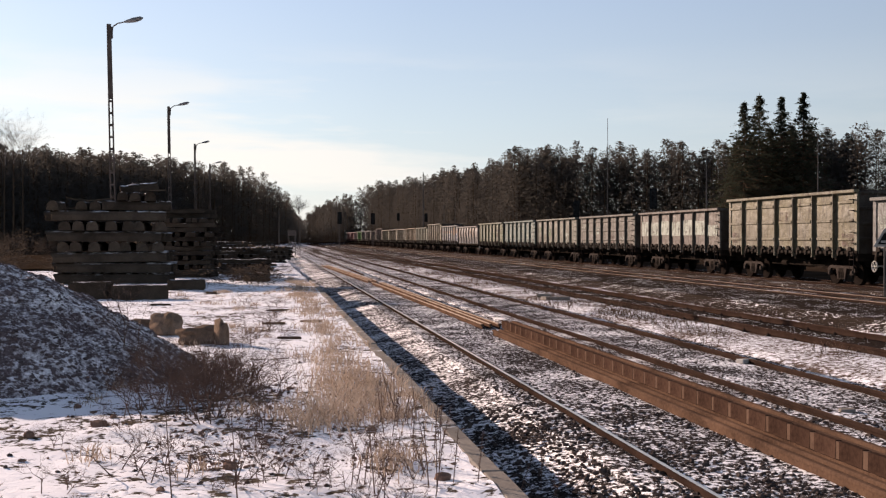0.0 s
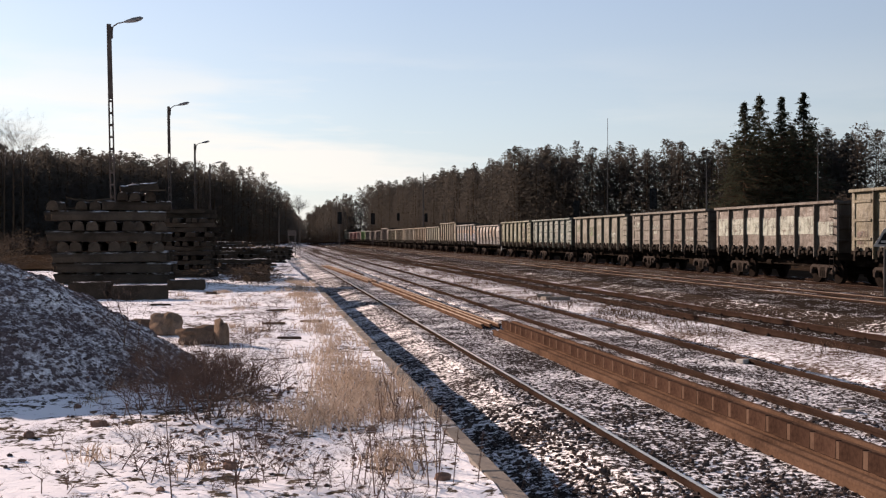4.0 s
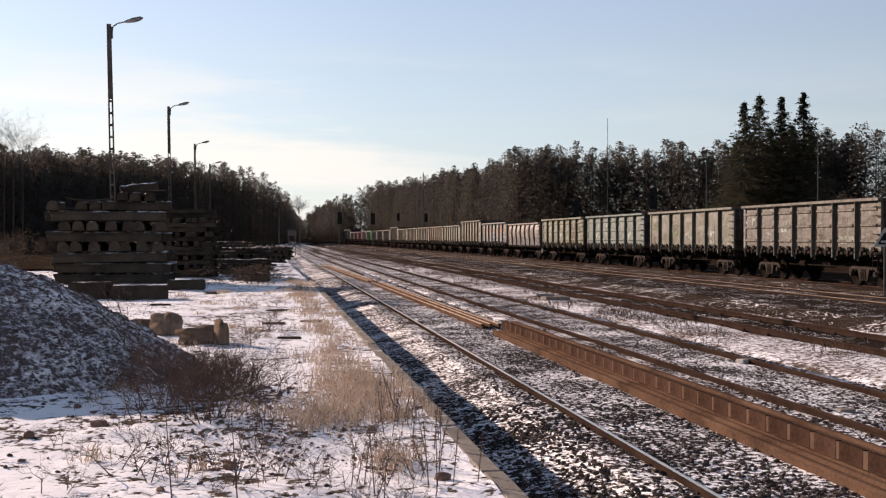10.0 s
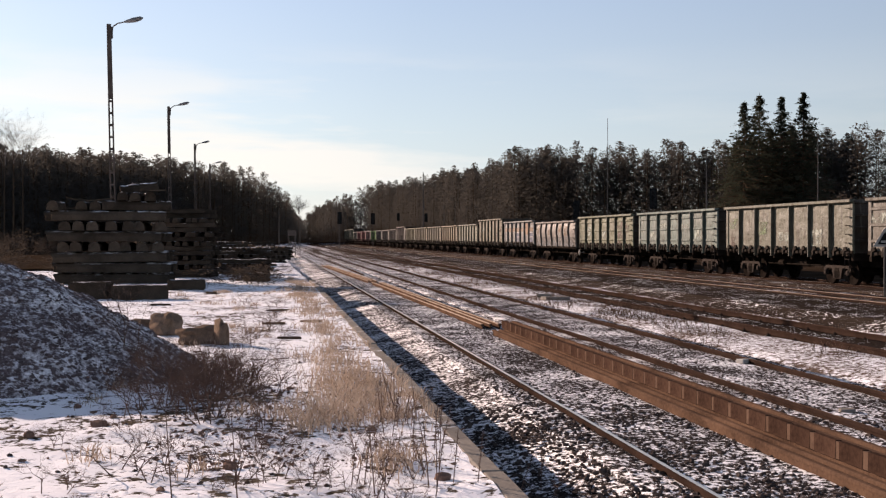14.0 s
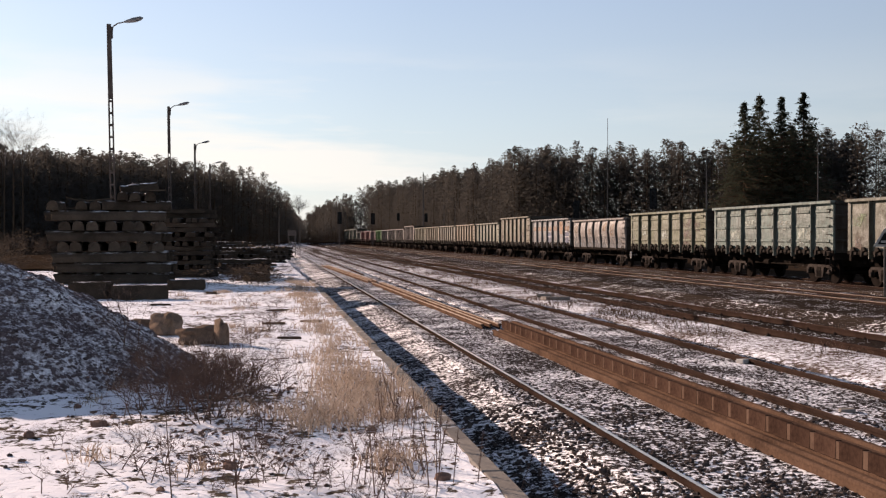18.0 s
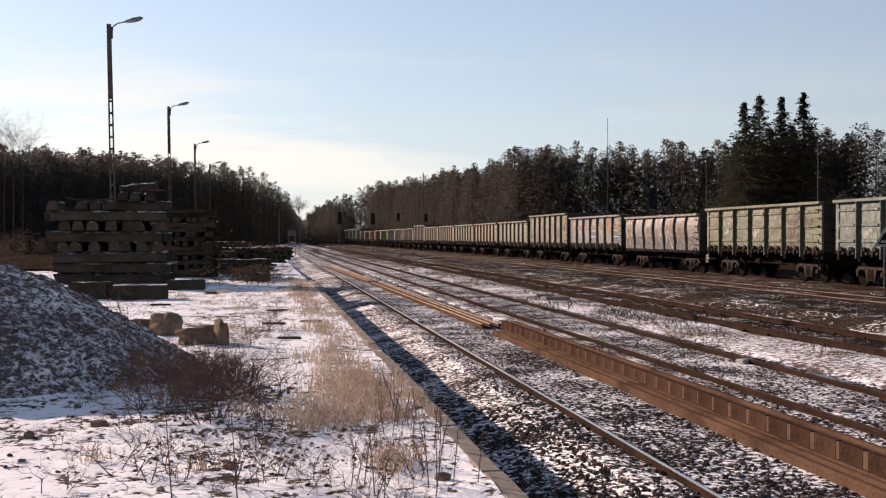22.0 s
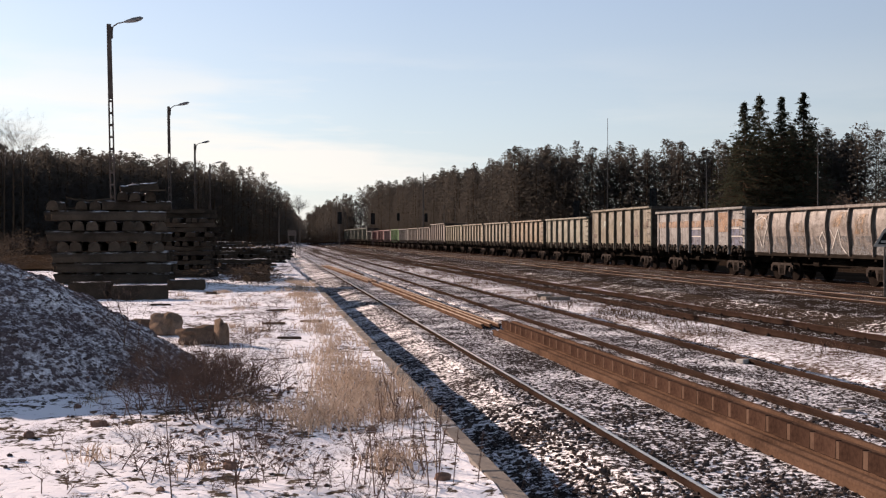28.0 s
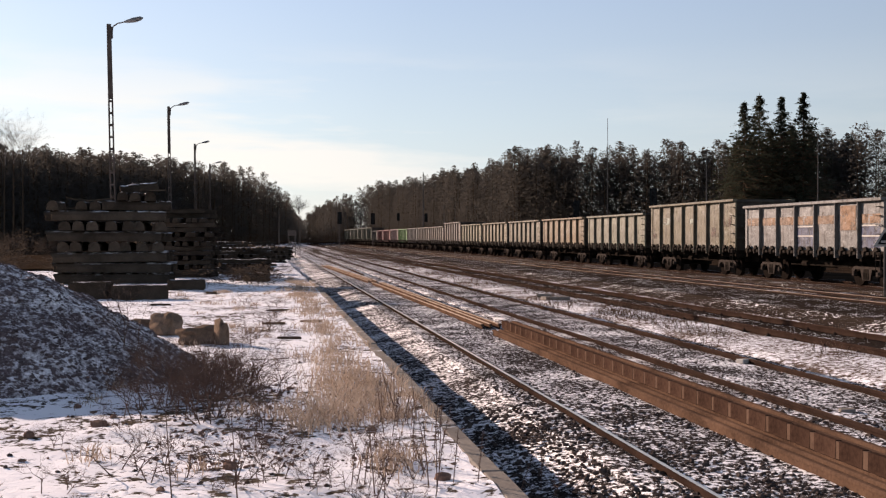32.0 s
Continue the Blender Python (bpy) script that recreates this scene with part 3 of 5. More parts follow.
TRAIN = {
    -1: ("smooth", (0.46, 0.46, 0.44), "whitish grey open goods wagon with worn paint"),
    0: ("tall", (0.46, 0.42, 0.29), "tall pale yellow-green goods wagon with pressed ribs"),
    1: ("smooth", (0.33, 0.28, 0.24), "grey-brown goods wagon with pale paint patches"),
    2: ("ribbed", (0.32, 0.295, 0.25), "dented grey-beige goods wagon with pressed ribs"),
    3: ("smooth", (0.37, 0.37, 0.29), "grey-green goods wagon with flaking paint"),
    4: ("ribbed", (0.38, 0.48, 0.43), "pale grey goods wagon with pressed ribs"),
    5: ("ribbed", (0.41, 0.43, 0.29), "weathered green-yellow goods wagon with rust"),
    6: ("bowed", (0.55, 0.49, 0.45), "pinkish grey goods wagon with bulging sides"),
    7: ("smooth", (0.50, 0.49, 0.48), "grey goods wagon with orange and blue bands"),
    8: ("tall_smooth", (0.35, 0.31, 0.22), "tall blotchy olive-brown goods wagon"),
    9: ("smooth", (0.45, 0.44, 0.34), "pale cream-green goods wagon with rungs"),
    10: ("smooth", (0.48, 0.37, 0.25), "pale orange-beige open goods wagon"),
    11: ("smooth", (0.42, 0.37, 0.28), "beige goods wagon with dark posts"),
    12: ("smooth", (0.45, 0.38, 0.27), "warm beige goods wagon with dark posts"),
    13: ("smooth", (0.48, 0.43, 0.30), "light yellowish open goods wagon"),
    14: ("tall_smooth", (0.40, 0.33, 0.30), "tall grey-pink open goods wagon"),
    17: ("smooth", (0.33, 0.31, 0.31), "plain grey open goods wagon"),
    18: ("smooth", (0.36, 0.66, 0.28), "bright green open goods wagon"),
    19: ("smooth", (0.66, 0.47, 0.48), "pale pink open goods wagon"),
    20: ("smooth", (0.62, 0.28, 0.29), "faded red open goods wagon"),
    21: ("smooth", (0.58, 0.28, 0.29), "faded red goods wagon with dark posts"),
    22: ("smooth", (0.40, 0.38, 0.36), "light grey open goods wagon"),
}


def skin(i, slot, lo, hi, colour, y0=0.0, y1=1.0, label="patch of old paint, rust and painted glints"):
    """A patch of other paint or painted-in glint on one side panel of wagon i; slot counts from the far end, y0 and y1
    are shares of its width.
    """
    kit = KITS[TRAIN[i][0]]
    bulge = 0.10 if TRAIN[i][0] == "bowed" else 0.0
    w = kit["w"] - 0.15
    z0, z1 = kit["z0"], kit["top"] - 0.12
    bm = bmesh.new()
    rows = []
    for j in range(9):
        z = lo + (hi - lo) * j / 8
        rows.append([bm.verts.new((-SIDE - 0.037 - bow(z, z0, z1, bulge), w * (0.5 - u), z)) for u in (y1, (y0 + y1) / 2, y0)])
    for p, q in zip(rows, rows[1:]):
        for a in range(2):
            bm.faces.new((p[a], q[a], q[a + 1], p[a + 1]))
    ob = part("paint_patch", bm, M["patched" if i in (1, 7) else "worn"], WAGONS[i], label, pose(0, HALF - kit["w"] * (slot + 0.5), 0))
    ob.color = (*colour, 1)


def scrawl(i, slot, points, label="white sprayed outline"):
    """A sprayed line over a panel through points of (share of width, height)."""
    kit = KITS[TRAIN[i][0]]
    w = kit["w"] - 0.15
    z0, z1 = kit["z0"], kit["top"] - 0.12
    bm = bmesh.new()
    p = [(-SIDE - 0.042 - bow(z, z0, z1, 0.10 if TRAIN[i][0] == "bowed" else 0.0), w * (0.5 - u), z) for u, z in points]
    for a, b in zip(p, p[1:]):
        rod(bm, a, b, 0.032, n=6)
    for v in bm.verts:
        face = -SIDE - 0.042 - bow(v.co.z, z0, z1, 0.10 if TRAIN[i][0] == "bowed" else 0.0)
        v.co.x = face + (v.co.x - face) * 0.08
    part("painted_line", bm, M["sign_white"], WAGONS[i], label, pose(0, HALF - kit["w"] * (slot + 0.5), 0))


WAGONS = {}
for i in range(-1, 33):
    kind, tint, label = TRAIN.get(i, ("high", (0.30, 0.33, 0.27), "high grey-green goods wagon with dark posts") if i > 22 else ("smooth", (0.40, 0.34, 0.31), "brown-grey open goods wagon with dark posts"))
    # Wagons 6 and up: paleness of distance put into the tint.
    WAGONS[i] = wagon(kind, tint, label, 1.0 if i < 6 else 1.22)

PALE, BLUE, ORANGE, DULL, GREEN, RUST = (0.36, 0.40, 0.34), (0.075, 0.09, 0.16), (0.25, 0.14, 0.075), (0.11, 0.115, 0.125), (0.15, 0.21, 0.10), (0.085, 0.04, 0.024)
for slot in range(6):
    skin(1, slot, 2.05 + 0.03 * (slot % 3), 2.92 - 0.05 * (slot % 2), PALE, 0.02 * (slot % 2), 1.0 - 0.02 * (slot % 3), "pale cream patch of fresh paint")
skin(1, 6, 2.05, 2.62, PALE, 0.0, 0.8, "pale cream patch of fresh paint")
skin(1, 6, 2.3, 3.3, PALE, 0.86, 1.0, "pale cream patch of fresh paint")
for slot in (0, 1, 2, 3, 4, 6):
    skin(7, slot, 2.52, 2.88, ORANGE, label="orange band of paint")
skin(7, 5, 2.25, 3.25, ORANGE, 0.1, 0.85, "orange blot of paint")
for slot in (3, 6):
    skin(7, slot, 1.55, 2.42, BLUE, label="blue patch of paint")
    scrawl(7, slot, [(0.02, 2.43), (0.98, 2.43)])
    scrawl(7, slot, [(0.02, 2.02), (0.98, 2.02)])
OCHRE = (0.30, 0.19, 0.11)
for slot in range(7):
    skin(6, slot, 1.28, 2.02, DULL, label="bluish grey lower band of paint")
for slot, lo, hi, u0, u1 in ((0, 2.3, 3.0, 0.1, 0.8), (2, 2.2, 2.6, 0.3, 0.95), (4, 2.4, 3.0, 0.2, 0.9), (5, 2.1, 2.9, 0.2, 0.8)):
    skin(6, slot, lo, hi, OCHRE, u0, u1, "ochre blot of old paint")
scrawl(6, 0, [(0.45, 1.5), (0.3, 2.0), (0.12, 2.4), (0.2, 2.8), (0.45, 2.95), (0.75, 2.85), (0.9, 2.5), (0.65, 2.0), (0.5, 1.5)])
scrawl(6, 3, [(0.75, 1.5), (0.6, 1.9), (0.8, 2.2), (0.95, 1.8), (0.9, 1.4)])
scrawl(6, 4, [(0.1, 2.3), (0.3, 1.9), (0.15, 1.5), (0.5, 2.3), (0.6, 1.6), (0.85, 1.3)])
for slot, lo, hi, u0, u1, c in ((0, 2.4, 2.9, 0.2, 0.8, GREEN), (2, 2.1, 2.7, 0.1, 0.7, GREEN), (3, 1.8, 2.2, 0.3, 0.9, PALE), (5, 1.6, 2.3, 0.0, 0.6, PALE), (0, 1.5, 2.0, 0.3, 0.7, RUST)):
    skin(3, slot, lo, hi, c, u0, u1)
# PALE patches on wagons 5, 4 and 2 are glints painted on.
for slot, lo, hi, u0, u1, c in ((5, 1.55, 3.0, 0.1, 0.9, RUST), (1, 2.1, 2.7, 0.2, 0.9, PALE), (3, 1.8, 2.5, 0.1, 0.8, PALE), (6, 2.3, 2.9, 0.0, 0.5, RUST)):
    skin(5, slot, lo, hi, c, u0, u1)
for slot, lo, hi, u0, u1, c in ((0, 2.3, 2.6, 0.1, 0.9, PALE), (1, 1.9, 2.3, 0.1, 0.8, PALE), (2, 2.4, 2.8, 0.1, 0.9, PALE), (4, 2.3, 2.7, 0.0, 0.8, PALE), (5, 1.7, 2.4, 0.2, 1.0, PALE)):
    skin(4, slot, lo, hi, c, u0, u1)
for slot, lo, hi, u0, u1, c in ((1, 2.7, 3.1, 0.1, 0.8, PALE), (3, 2.7, 3.0, 0.2, 0.9, PALE), (0, 1.9, 2.2, 0.1, 0.6, RUST), (5, 2.0, 2.5, 0.2, 0.8, RUST), (6, 2.5, 3.0, 0.1, 0.7, RUST)):
    skin(8, slot, lo, hi, c, u0, u1)
for slot, lo, hi, u0, u1, c in ((0, 2.5, 2.9, 0.1, 0.8, PALE), (2, 2.2, 2.7, 0.1, 0.9, PALE), (5, 1.7, 2.0, 0.2, 0.9, PALE), (4, 1.6, 2.1, 0.0, 0.6, RUST)):
    skin(2, slot, lo, hi, c, u0, u1)
for slot, lo, hi, u0, u1, c in ((0, 1.7, 2.2, 0.2, 0.7, RUST), (3, 2.6, 3.1, 0.1, 0.6, RUST), (6, 1.6, 2.1, 0.3, 0.9, RUST)):
    skin(0, slot, lo, hi, c, u0, u1)
for i in (-1, 5):
    put("hand_wheel", HAND_WHEEL, WAGONS[i], pose(0, HALF - 0.35, 0.85), "pale spoked hand-brake wheel")
skin(-1, 0, 2.3, 2.9, PALE, 0.2, 0.9)
skin(-1, 1, 2.3, 2.9, PALE, 0.1, 0.9)

# ---------------------------------------------------------------- woods
def tri_cloud(rng, centre, radii, count, size):
    """Small leaf-like triangles scattered through an ellipsoid."""
    p = rng.normal(size=(count, 3))
    p /= np.linalg.norm(p, axis=1)[:, None]
    p *= rng.uniform(0.35, 1.0, (count, 1)) ** 0.6
    p = p * np.array(radii) + np.array(centre)
    d = rng.normal(size=(count, 3, 3)) * size
    d[:, :, 2] *= 0.6
    return (p[:, None, :] + d).reshape(-1, 3)


def stick(p, q, r0, r1, n=4):
    p, q = np.array(p, float), np.array(q, float)
    d = (q - p) / (np.linalg.norm(q - p) + 1e-9)
    u = np.cross(d, (0.3, 0.9, 0.31))
    u /= np.linalg.norm(u)
    v = np.cross(d, u)
    a = np.arange(n) * 2 * np.pi / n
    ring = np.cos(a)[:, None] * u + np.sin(a)[:, None] * v
    vs = np.vstack([p + ring * r0, q + ring * r1])
    tr = []
    for i in range(n):
        j = (i + 1) % n
        tr += [vs[i], vs[j], vs[n + j], vs[i], vs[n + j], vs[n + i]]
    return np.array(tr)


def pine(rng, h, base, clumps, count, size, tip=True):
    """A pine: trunk, boughs, and a crown that tapers to an uneven tip."""
    bark = [stick((0, 0, 0), (rng.normal() * 0.3, rng.normal() * 0.3, h * 0.93), 0.17, 0.05, 4)]
    leaf = []
    taper, wide = rng.uniform(0.40, 0.65), rng.uniform(0.17, 0.24)
    for k in range(clumps):
        u = (k + rng.uniform(0, 1)) / clumps
        z = h * (base + (1 - base) * u)
        r = (1 - z / h) ** taper * h * wide * rng.uniform(0.8, 1.2) + 0.25
        a = k * 2.4 + rng.uniform(-0.6, 0.6)
        c = (math.cos(a) * r * 0.65, math.sin(a) * r * 0.65, z)
        if k % 2 == 0:
            bark.append(stick((0, 0, z - 0.5), c, 0.05, 0.02, 3))
        leaf.append(tri_cloud(rng, c, (r * 0.6 + 0.25, r * 0.6 + 0.25, 0.5 + r * 0.25), count, size))
    if tip:
        leaf.append(tri_cloud(rng, (0, 0, h - 0.55), (0.32, 0.32, 0.9), 22, 0.15))
    return np.vstack(bark), np.vstack(leaf)


def spruce(rng, h, wide=0.17):
    bark = [stick((0, 0, 0), (0, 0, h), 0.2, 0.02, 5)]
    leaf = []
    z = h * 0.06
    while z < h - 0.2:
        r = min((h - z) * 0.44, h * wide * 1.25 * (1.25 - 0.4 * z / h)) + 0.08
        for k in range(max(4, int(4 + r * 2.6))):
            a = rng.uniform(0, 6.283)
            rr = r * rng.choice((0.35, 0.6, 0.8, 1.0, 1.15)) * rng.uniform(0.8, 1.15)
            tip = np.array((math.cos(a) * rr, math.sin(a) * rr, z - rr * 0.28 + 0.25 * rr * rng.uniform(0, 1)))
            mid = tip * 0.55 + np.array((0, 0, z)) * 0.45
            leaf.append(tri_cloud(rng, mid, (rr * 0.3 + 0.1, rr * 0.3 + 0.1, 0.16), 14, 0.12))
            leaf.append(tri_cloud(rng, tip, (0.2, 0.2, 0.12), 5, 0.1))
            bark.append(stick((0, 0, z), tip, 0.03, 0.01, 3))
        z += 0.24 + 0.03 * r
    return np.vstack(bark), np.vstack(leaf)


def shrub(rng, h, spread_r, count, size, stems=7):
    bark = []
    for k in range(stems):
        a = rng.uniform(0, 6.283)
        bark.append(stick((0, 0, 0), (math.cos(a) * spread_r * 0.7, math.sin(a) * spread_r * 0.7, h * rng.uniform(0.6, 1.1)), 0.03, 0.01, 3))
    return np.vstack(bark), tri_cloud(rng, (0, 0, h * 0.5), (spread_r, spread_r, h * 0.5), count, size)


def twiggy(rng, h, levels=4, width=0.02, spread_a=0.6, shoots=5):
    """A bare bush: forking thin twigs."""
    out = []

    def grow(p, d, length, r, level):
        q = p + d * length
        out.append(stick(p, q, r, r * 0.65, 3))
        if level <= 0:
            return
        for k in range(rng.integers(2, 4)):
            nd = d + rng.normal(size=3) * spread_a
            nd[2] = abs(nd[2]) * 0.8 + 0.1
            nd /= np.linalg.norm(nd)
            grow(p + d * length * rng.uniform(0.45, 1.0), nd, length * rng.uniform(0.55, 0.85), r * 0.6, level - 1)

    for k in range(shoots):
        d = np.array((rng.normal() * 0.45, rng.normal() * 0.45, 1.0))
        d /= np.linalg.norm(d)
        grow(np.array((rng.normal() * 0.08, rng.normal() * 0.08, -0.02)), d, h * 0.4, width, levels)
    return np.vstack(out)


def joined(name, groups):
    """One mesh from loose triangles: groups of (material key, list of vertex arrays)."""
    vs = np.vstack([np.vstack(a) for _, a in groups])
    ix = np.concatenate([np.full(sum(len(q) for q in a) // 3, k, dtype=np.int32) for k, (_, a) in enumerate(groups)])
    n = len(vs)
    me = bpy.data.meshes.new(name)
    me.vertices.add(n)
    me.vertices.foreach_set("co", vs.astype(np.float32).ravel())
    me.loops.add(n)
    me.loops.foreach_set("vertex_index", np.arange(n, dtype=np.int32))
    me.polygons.add(n // 3)
    me.polygons.foreach_set("loop_start", np.arange(0, n, 3, dtype=np.int32))
    for k, _ in groups:
        me.materials.append(M[k])
    me.polygons.foreach_set("material_index", ix)
    me.update()
    me.validate()
    return me


def placed(tri, x, y, z, s, a):
    c, d = math.cos(a), math.sin(a)
    m = np.array(((c, -d, 0), (d, c, 0), (0, 0, 1))) * s
    return tri @ m.T + np.array((x, y, z))


rng = np.random.default_rng(5)


def at_view(px, depth):
    """Plan place of what lies depth metres ahead and px * depth metres off the middle of the view."""
    a = radians(8.64)
    sx = px * depth
    return sx * math.cos(a) + depth * math.sin(a), depth * math.cos(a) - sx * math.sin(a)


FULL = [pine(rng, 19.0, rng.uniform(0.03, 0.15), 32, 28, 0.22) for _ in range(7)]
DENSE = [pine(rng, 19.0, rng.uniform(0.20, 0.30), 34, 42, 0.18) for _ in range(7)]
DENSE_TOPS = [pine(rng, 19.0, rng.uniform(0.42, 0.55), 22, 40, 0.18) for _ in range(5)]
TOPS = [pine(rng, 19.0, rng.uniform(0.36, 0.5), 20, 32, 0.21) for _ in range(7)]
FILL = [pine(rng, 17.4, 0.02, 24, 20, 0.38, False) for _ in range(4)]
SHRUBS = [shrub(rng, 5.0, 2.2, 150, 0.2) for _ in range(4)]
TUFT = [shrub(rng, 1.0, 0.8, 150, 0.05) for _ in range(4)]
FINE = [shrub(rng, 5.0, 2.2, 300, 0.13) for _ in range(4)]
# woods' edges: off the view's middle, depth, height of the trees
FOREST_R = ((0.60, 150, 16.8), (0.46, 165, 17.6), (0.392, 172, 20.0), (0.358, 178, 20.0), (0.333, 180, 19.8), (0.233, 195, 18.8), (0.193, 204, 19.4), (0.138, 214, 19.5),
            (0.098, 222, 20.4), (0.058, 232, 20.8), (0.033, 255, 19.5), (-0.0045, 297, 19.9), (-0.042, 350, 20.4), (-0.072, 418, 21.2), (-0.102, 560, 19.6), (-0.119, 800, 18.8))
FOREST_L = ((-0.62, 150, 16.6), (-0.47, 165, 17.2), (-0.392, 190, 18.6), (-0.327, 240, 21.9), (-0.267, 330, 27.0), (-0.217, 395, 30.4), (-0.172, 440, 30.6), (-0.152, 470, 28.9),
            (-0.142, 490, 26.8), (-0.1355, 520, 23.0), (-0.129, 640, 16.5), (-0.1200, 900, 17.0))


def forest(name, edge, side, label, push=None, front=FULL, back=TOPS, grown=1.0):
    trunks, leaves, brush = [], [], []
    for (o0, d0, h0), (o1, d1, h1) in zip(edge, edge[1:]):
        (x0, y0), (x1, y1) = at_view(o0, d0), at_view(o1, d1)
        length = math.hypot(x1 - x0, y1 - y0)
        nx, ny = (y1 - y0) / length * side, -(x1 - x0) / length * side
        nx, ny = push or (nx, ny)
        for row in range(6):
            kinds = front if row < 2 else back if row == 3 else FILL
            n = max(2, int(length / ((2.1 if d0 < 200 else 2.5) + row * 0.15 + max(d0 - 250, 0) / 60)))
            for k in range(n):
                u = (k + rng.uniform(0, 1)) / n
                dep = row * 2.6 + rng.uniform(0, 3)
                x, y = x0 + (x1 - x0) * u + nx * dep, y0 + (y1 - y0) * u + ny * dep
                if not clear_of_tracks(x, y, 5):
                    continue
                b, f = kinds[rng.integers(len(kinds))]
                s, a = (h0 + (h1 - h0) * u) / 19.0 * grown * rng.uniform(0.80, 0.995), rng.uniform(0, 6.28)
                trunks.append(placed(b, x, y, -0.4, s, a))
                leaves.append(placed(f, x, y, -0.4, s, a))
                if row < 3:
                    b, f = SHRUBS[rng.integers(4)]
                    brush.append(placed(f, x + rng.normal() * 1.5, y + rng.normal() * 1.5, -0.4, rng.uniform(0.4, 1.3) if row < 1 else rng.uniform(0.9, 1.7), a))
    return tagged(new(name, joined(name, [("bark", trunks), ("needles", leaves), ("brush", brush)])), label, "forest", kind="stuff")


forest("forest_right", FOREST_R, 1, "dark pine forest with brown undergrowth behind the tracks", None, DENSE, DENSE_TOPS, 1.045)
scrub = []
for k in range(260):
    x, y = rng.uniform(-75, -8), rng.uniform(70, 180)
    if x > -0.235 * y - 2:
        b, f = FINE[rng.integers(4)]
        scrub.append(placed(f, x, y, 0.15, rng.uniform(0.2, 0.5), rng.uniform(0, 6.28)))
for k in range(220):
    x, y = rng.uniform(31, 62), rng.uniform(45, 230)
    b, f = FINE[rng.integers(4)]
    scrub.append(placed(f, x, y, -0.2, rng.uniform(0.25, 0.75), rng.uniform(0, 6.28)))
for k in range(70):
    x, y = at_view(rng.uniform(0.335, 0.43), rng.uniform(112, 150))
    b, f = FINE[rng.integers(4)]
    scrub.append(placed(f, x, y, -0.2, rng.uniform(0.8, 1.5), rng.uniform(0, 6.28)))
for k in range(45):
    x, y = at_view(rng.uniform(-0.41, -0.28), rng.uniform(60, 82))
    scrub.append(placed(TUFT[rng.integers(4)][1], x, y, ground_z(x, y) - 0.05, rng.uniform(0.5, 1.3), rng.uniform(0, 6.28)))
for k in range(130):
    y = rng.uniform(40, 110)
    x = rng.normal() * 1.1 - 0.6 - 0.05 * (y - 40)
    b, f = TUFT[rng.integers(4)]
    scrub.append(placed(f, x, y, ground_z(x, y) - 0.1, rng.uniform(0.3, 0.9), rng.uniform(0, 6.28)))
for k in range(70):
    x, y = rng.uniform(4.6, 9.9), rng.uniform(75, 170)
    scrub.append(placed(TUFT[rng.integers(4)][1], x, y, -0.2, rng.uniform(0.4, 1.0), rng.uniform(0, 6.28)))
tagged(new("scrub", joined("scrub", [("brush", scrub)])), "brown leafless scrub on the rough verge", "scrub", kind="stuff")
FOREST_END = ((-0.050, 590, 30.0), (-0.065, 595, 29.5), (-0.085, 600, 25.4), (-0.102, 612, 22.8), (-0.112, 630, 20.0), (-0.122, 650, 16.6))
forest("forest_end", FOREST_END, 1, "far pine forest beyond the bend of the tracks", (0.0, 1.0), grown=1.05)
forest("forest_left", FOREST_L, -1, "dark hazy pine forest beyond the platform")


def tree(name, trees, x, y, s, label, key="spruce", turn=0.0):
    b, f = trees
    root = tagged(new(name), label, "tree")
    root.matrix_basis = pose(x, y, -0.35, 0, 0, turn)
    me = joined("trunk", [("bark", [b * s])])
    put("trunk", me, root)
    put("crown", joined("crown", [(key, [f * s])]), root)
    return root


for off, depth, h, w in ((0.2665, 110, 15.1, 0.19), (0.2795, 112, 16.1, 0.16), (0.2995, 111, 15.7, 0.21), (0.3185, 110, 15.9, 0.20), (0.289, 114, 13.0, 0.19), (0.309, 114, 13.2, 0.19),
                         (0.272, 115, 12.0, 0.2), (0.3245, 115, 12.6, 0.18), (0.2585, 116, 11.6, 0.19), (0.296, 118, 12.2, 0.2)):
    x, y = at_view(off, depth)
    tree("spruce_tree", spruce(rng, h * 1.035, w), x, y, 1.0, "tall dark spruce with drooping branches beside the forest")

for off, depth, h in ((-0.388, 150, 18.6), (-0.380, 154, 19.6), (-0.3715, 151, 18.2), (-0.1275, 395, 16.5)):
    x, y = at_view(off, depth)
    birch = tagged(new("birch_tree"), "bare pale-branched birch before the forest", "tree")
    birch.matrix_basis = pose(x, y, -0.1)
    put("trunk", joined("trunk", [("bark", [stick((0, 0, 0), (0, 0, h * 0.76), 0.12, 0.04, 6)])]), birch)
    twigs = [twiggy(rng, h * 0.30, 6, 0.024 if depth < 200 else 0.075, 0.42, 3 if depth < 200 else 5) + np.array((0, 0, h * f)) for f in (0.62, 0.68, 0.74)]
    put("crown", joined("crown", [("birch", twigs)]), birch)

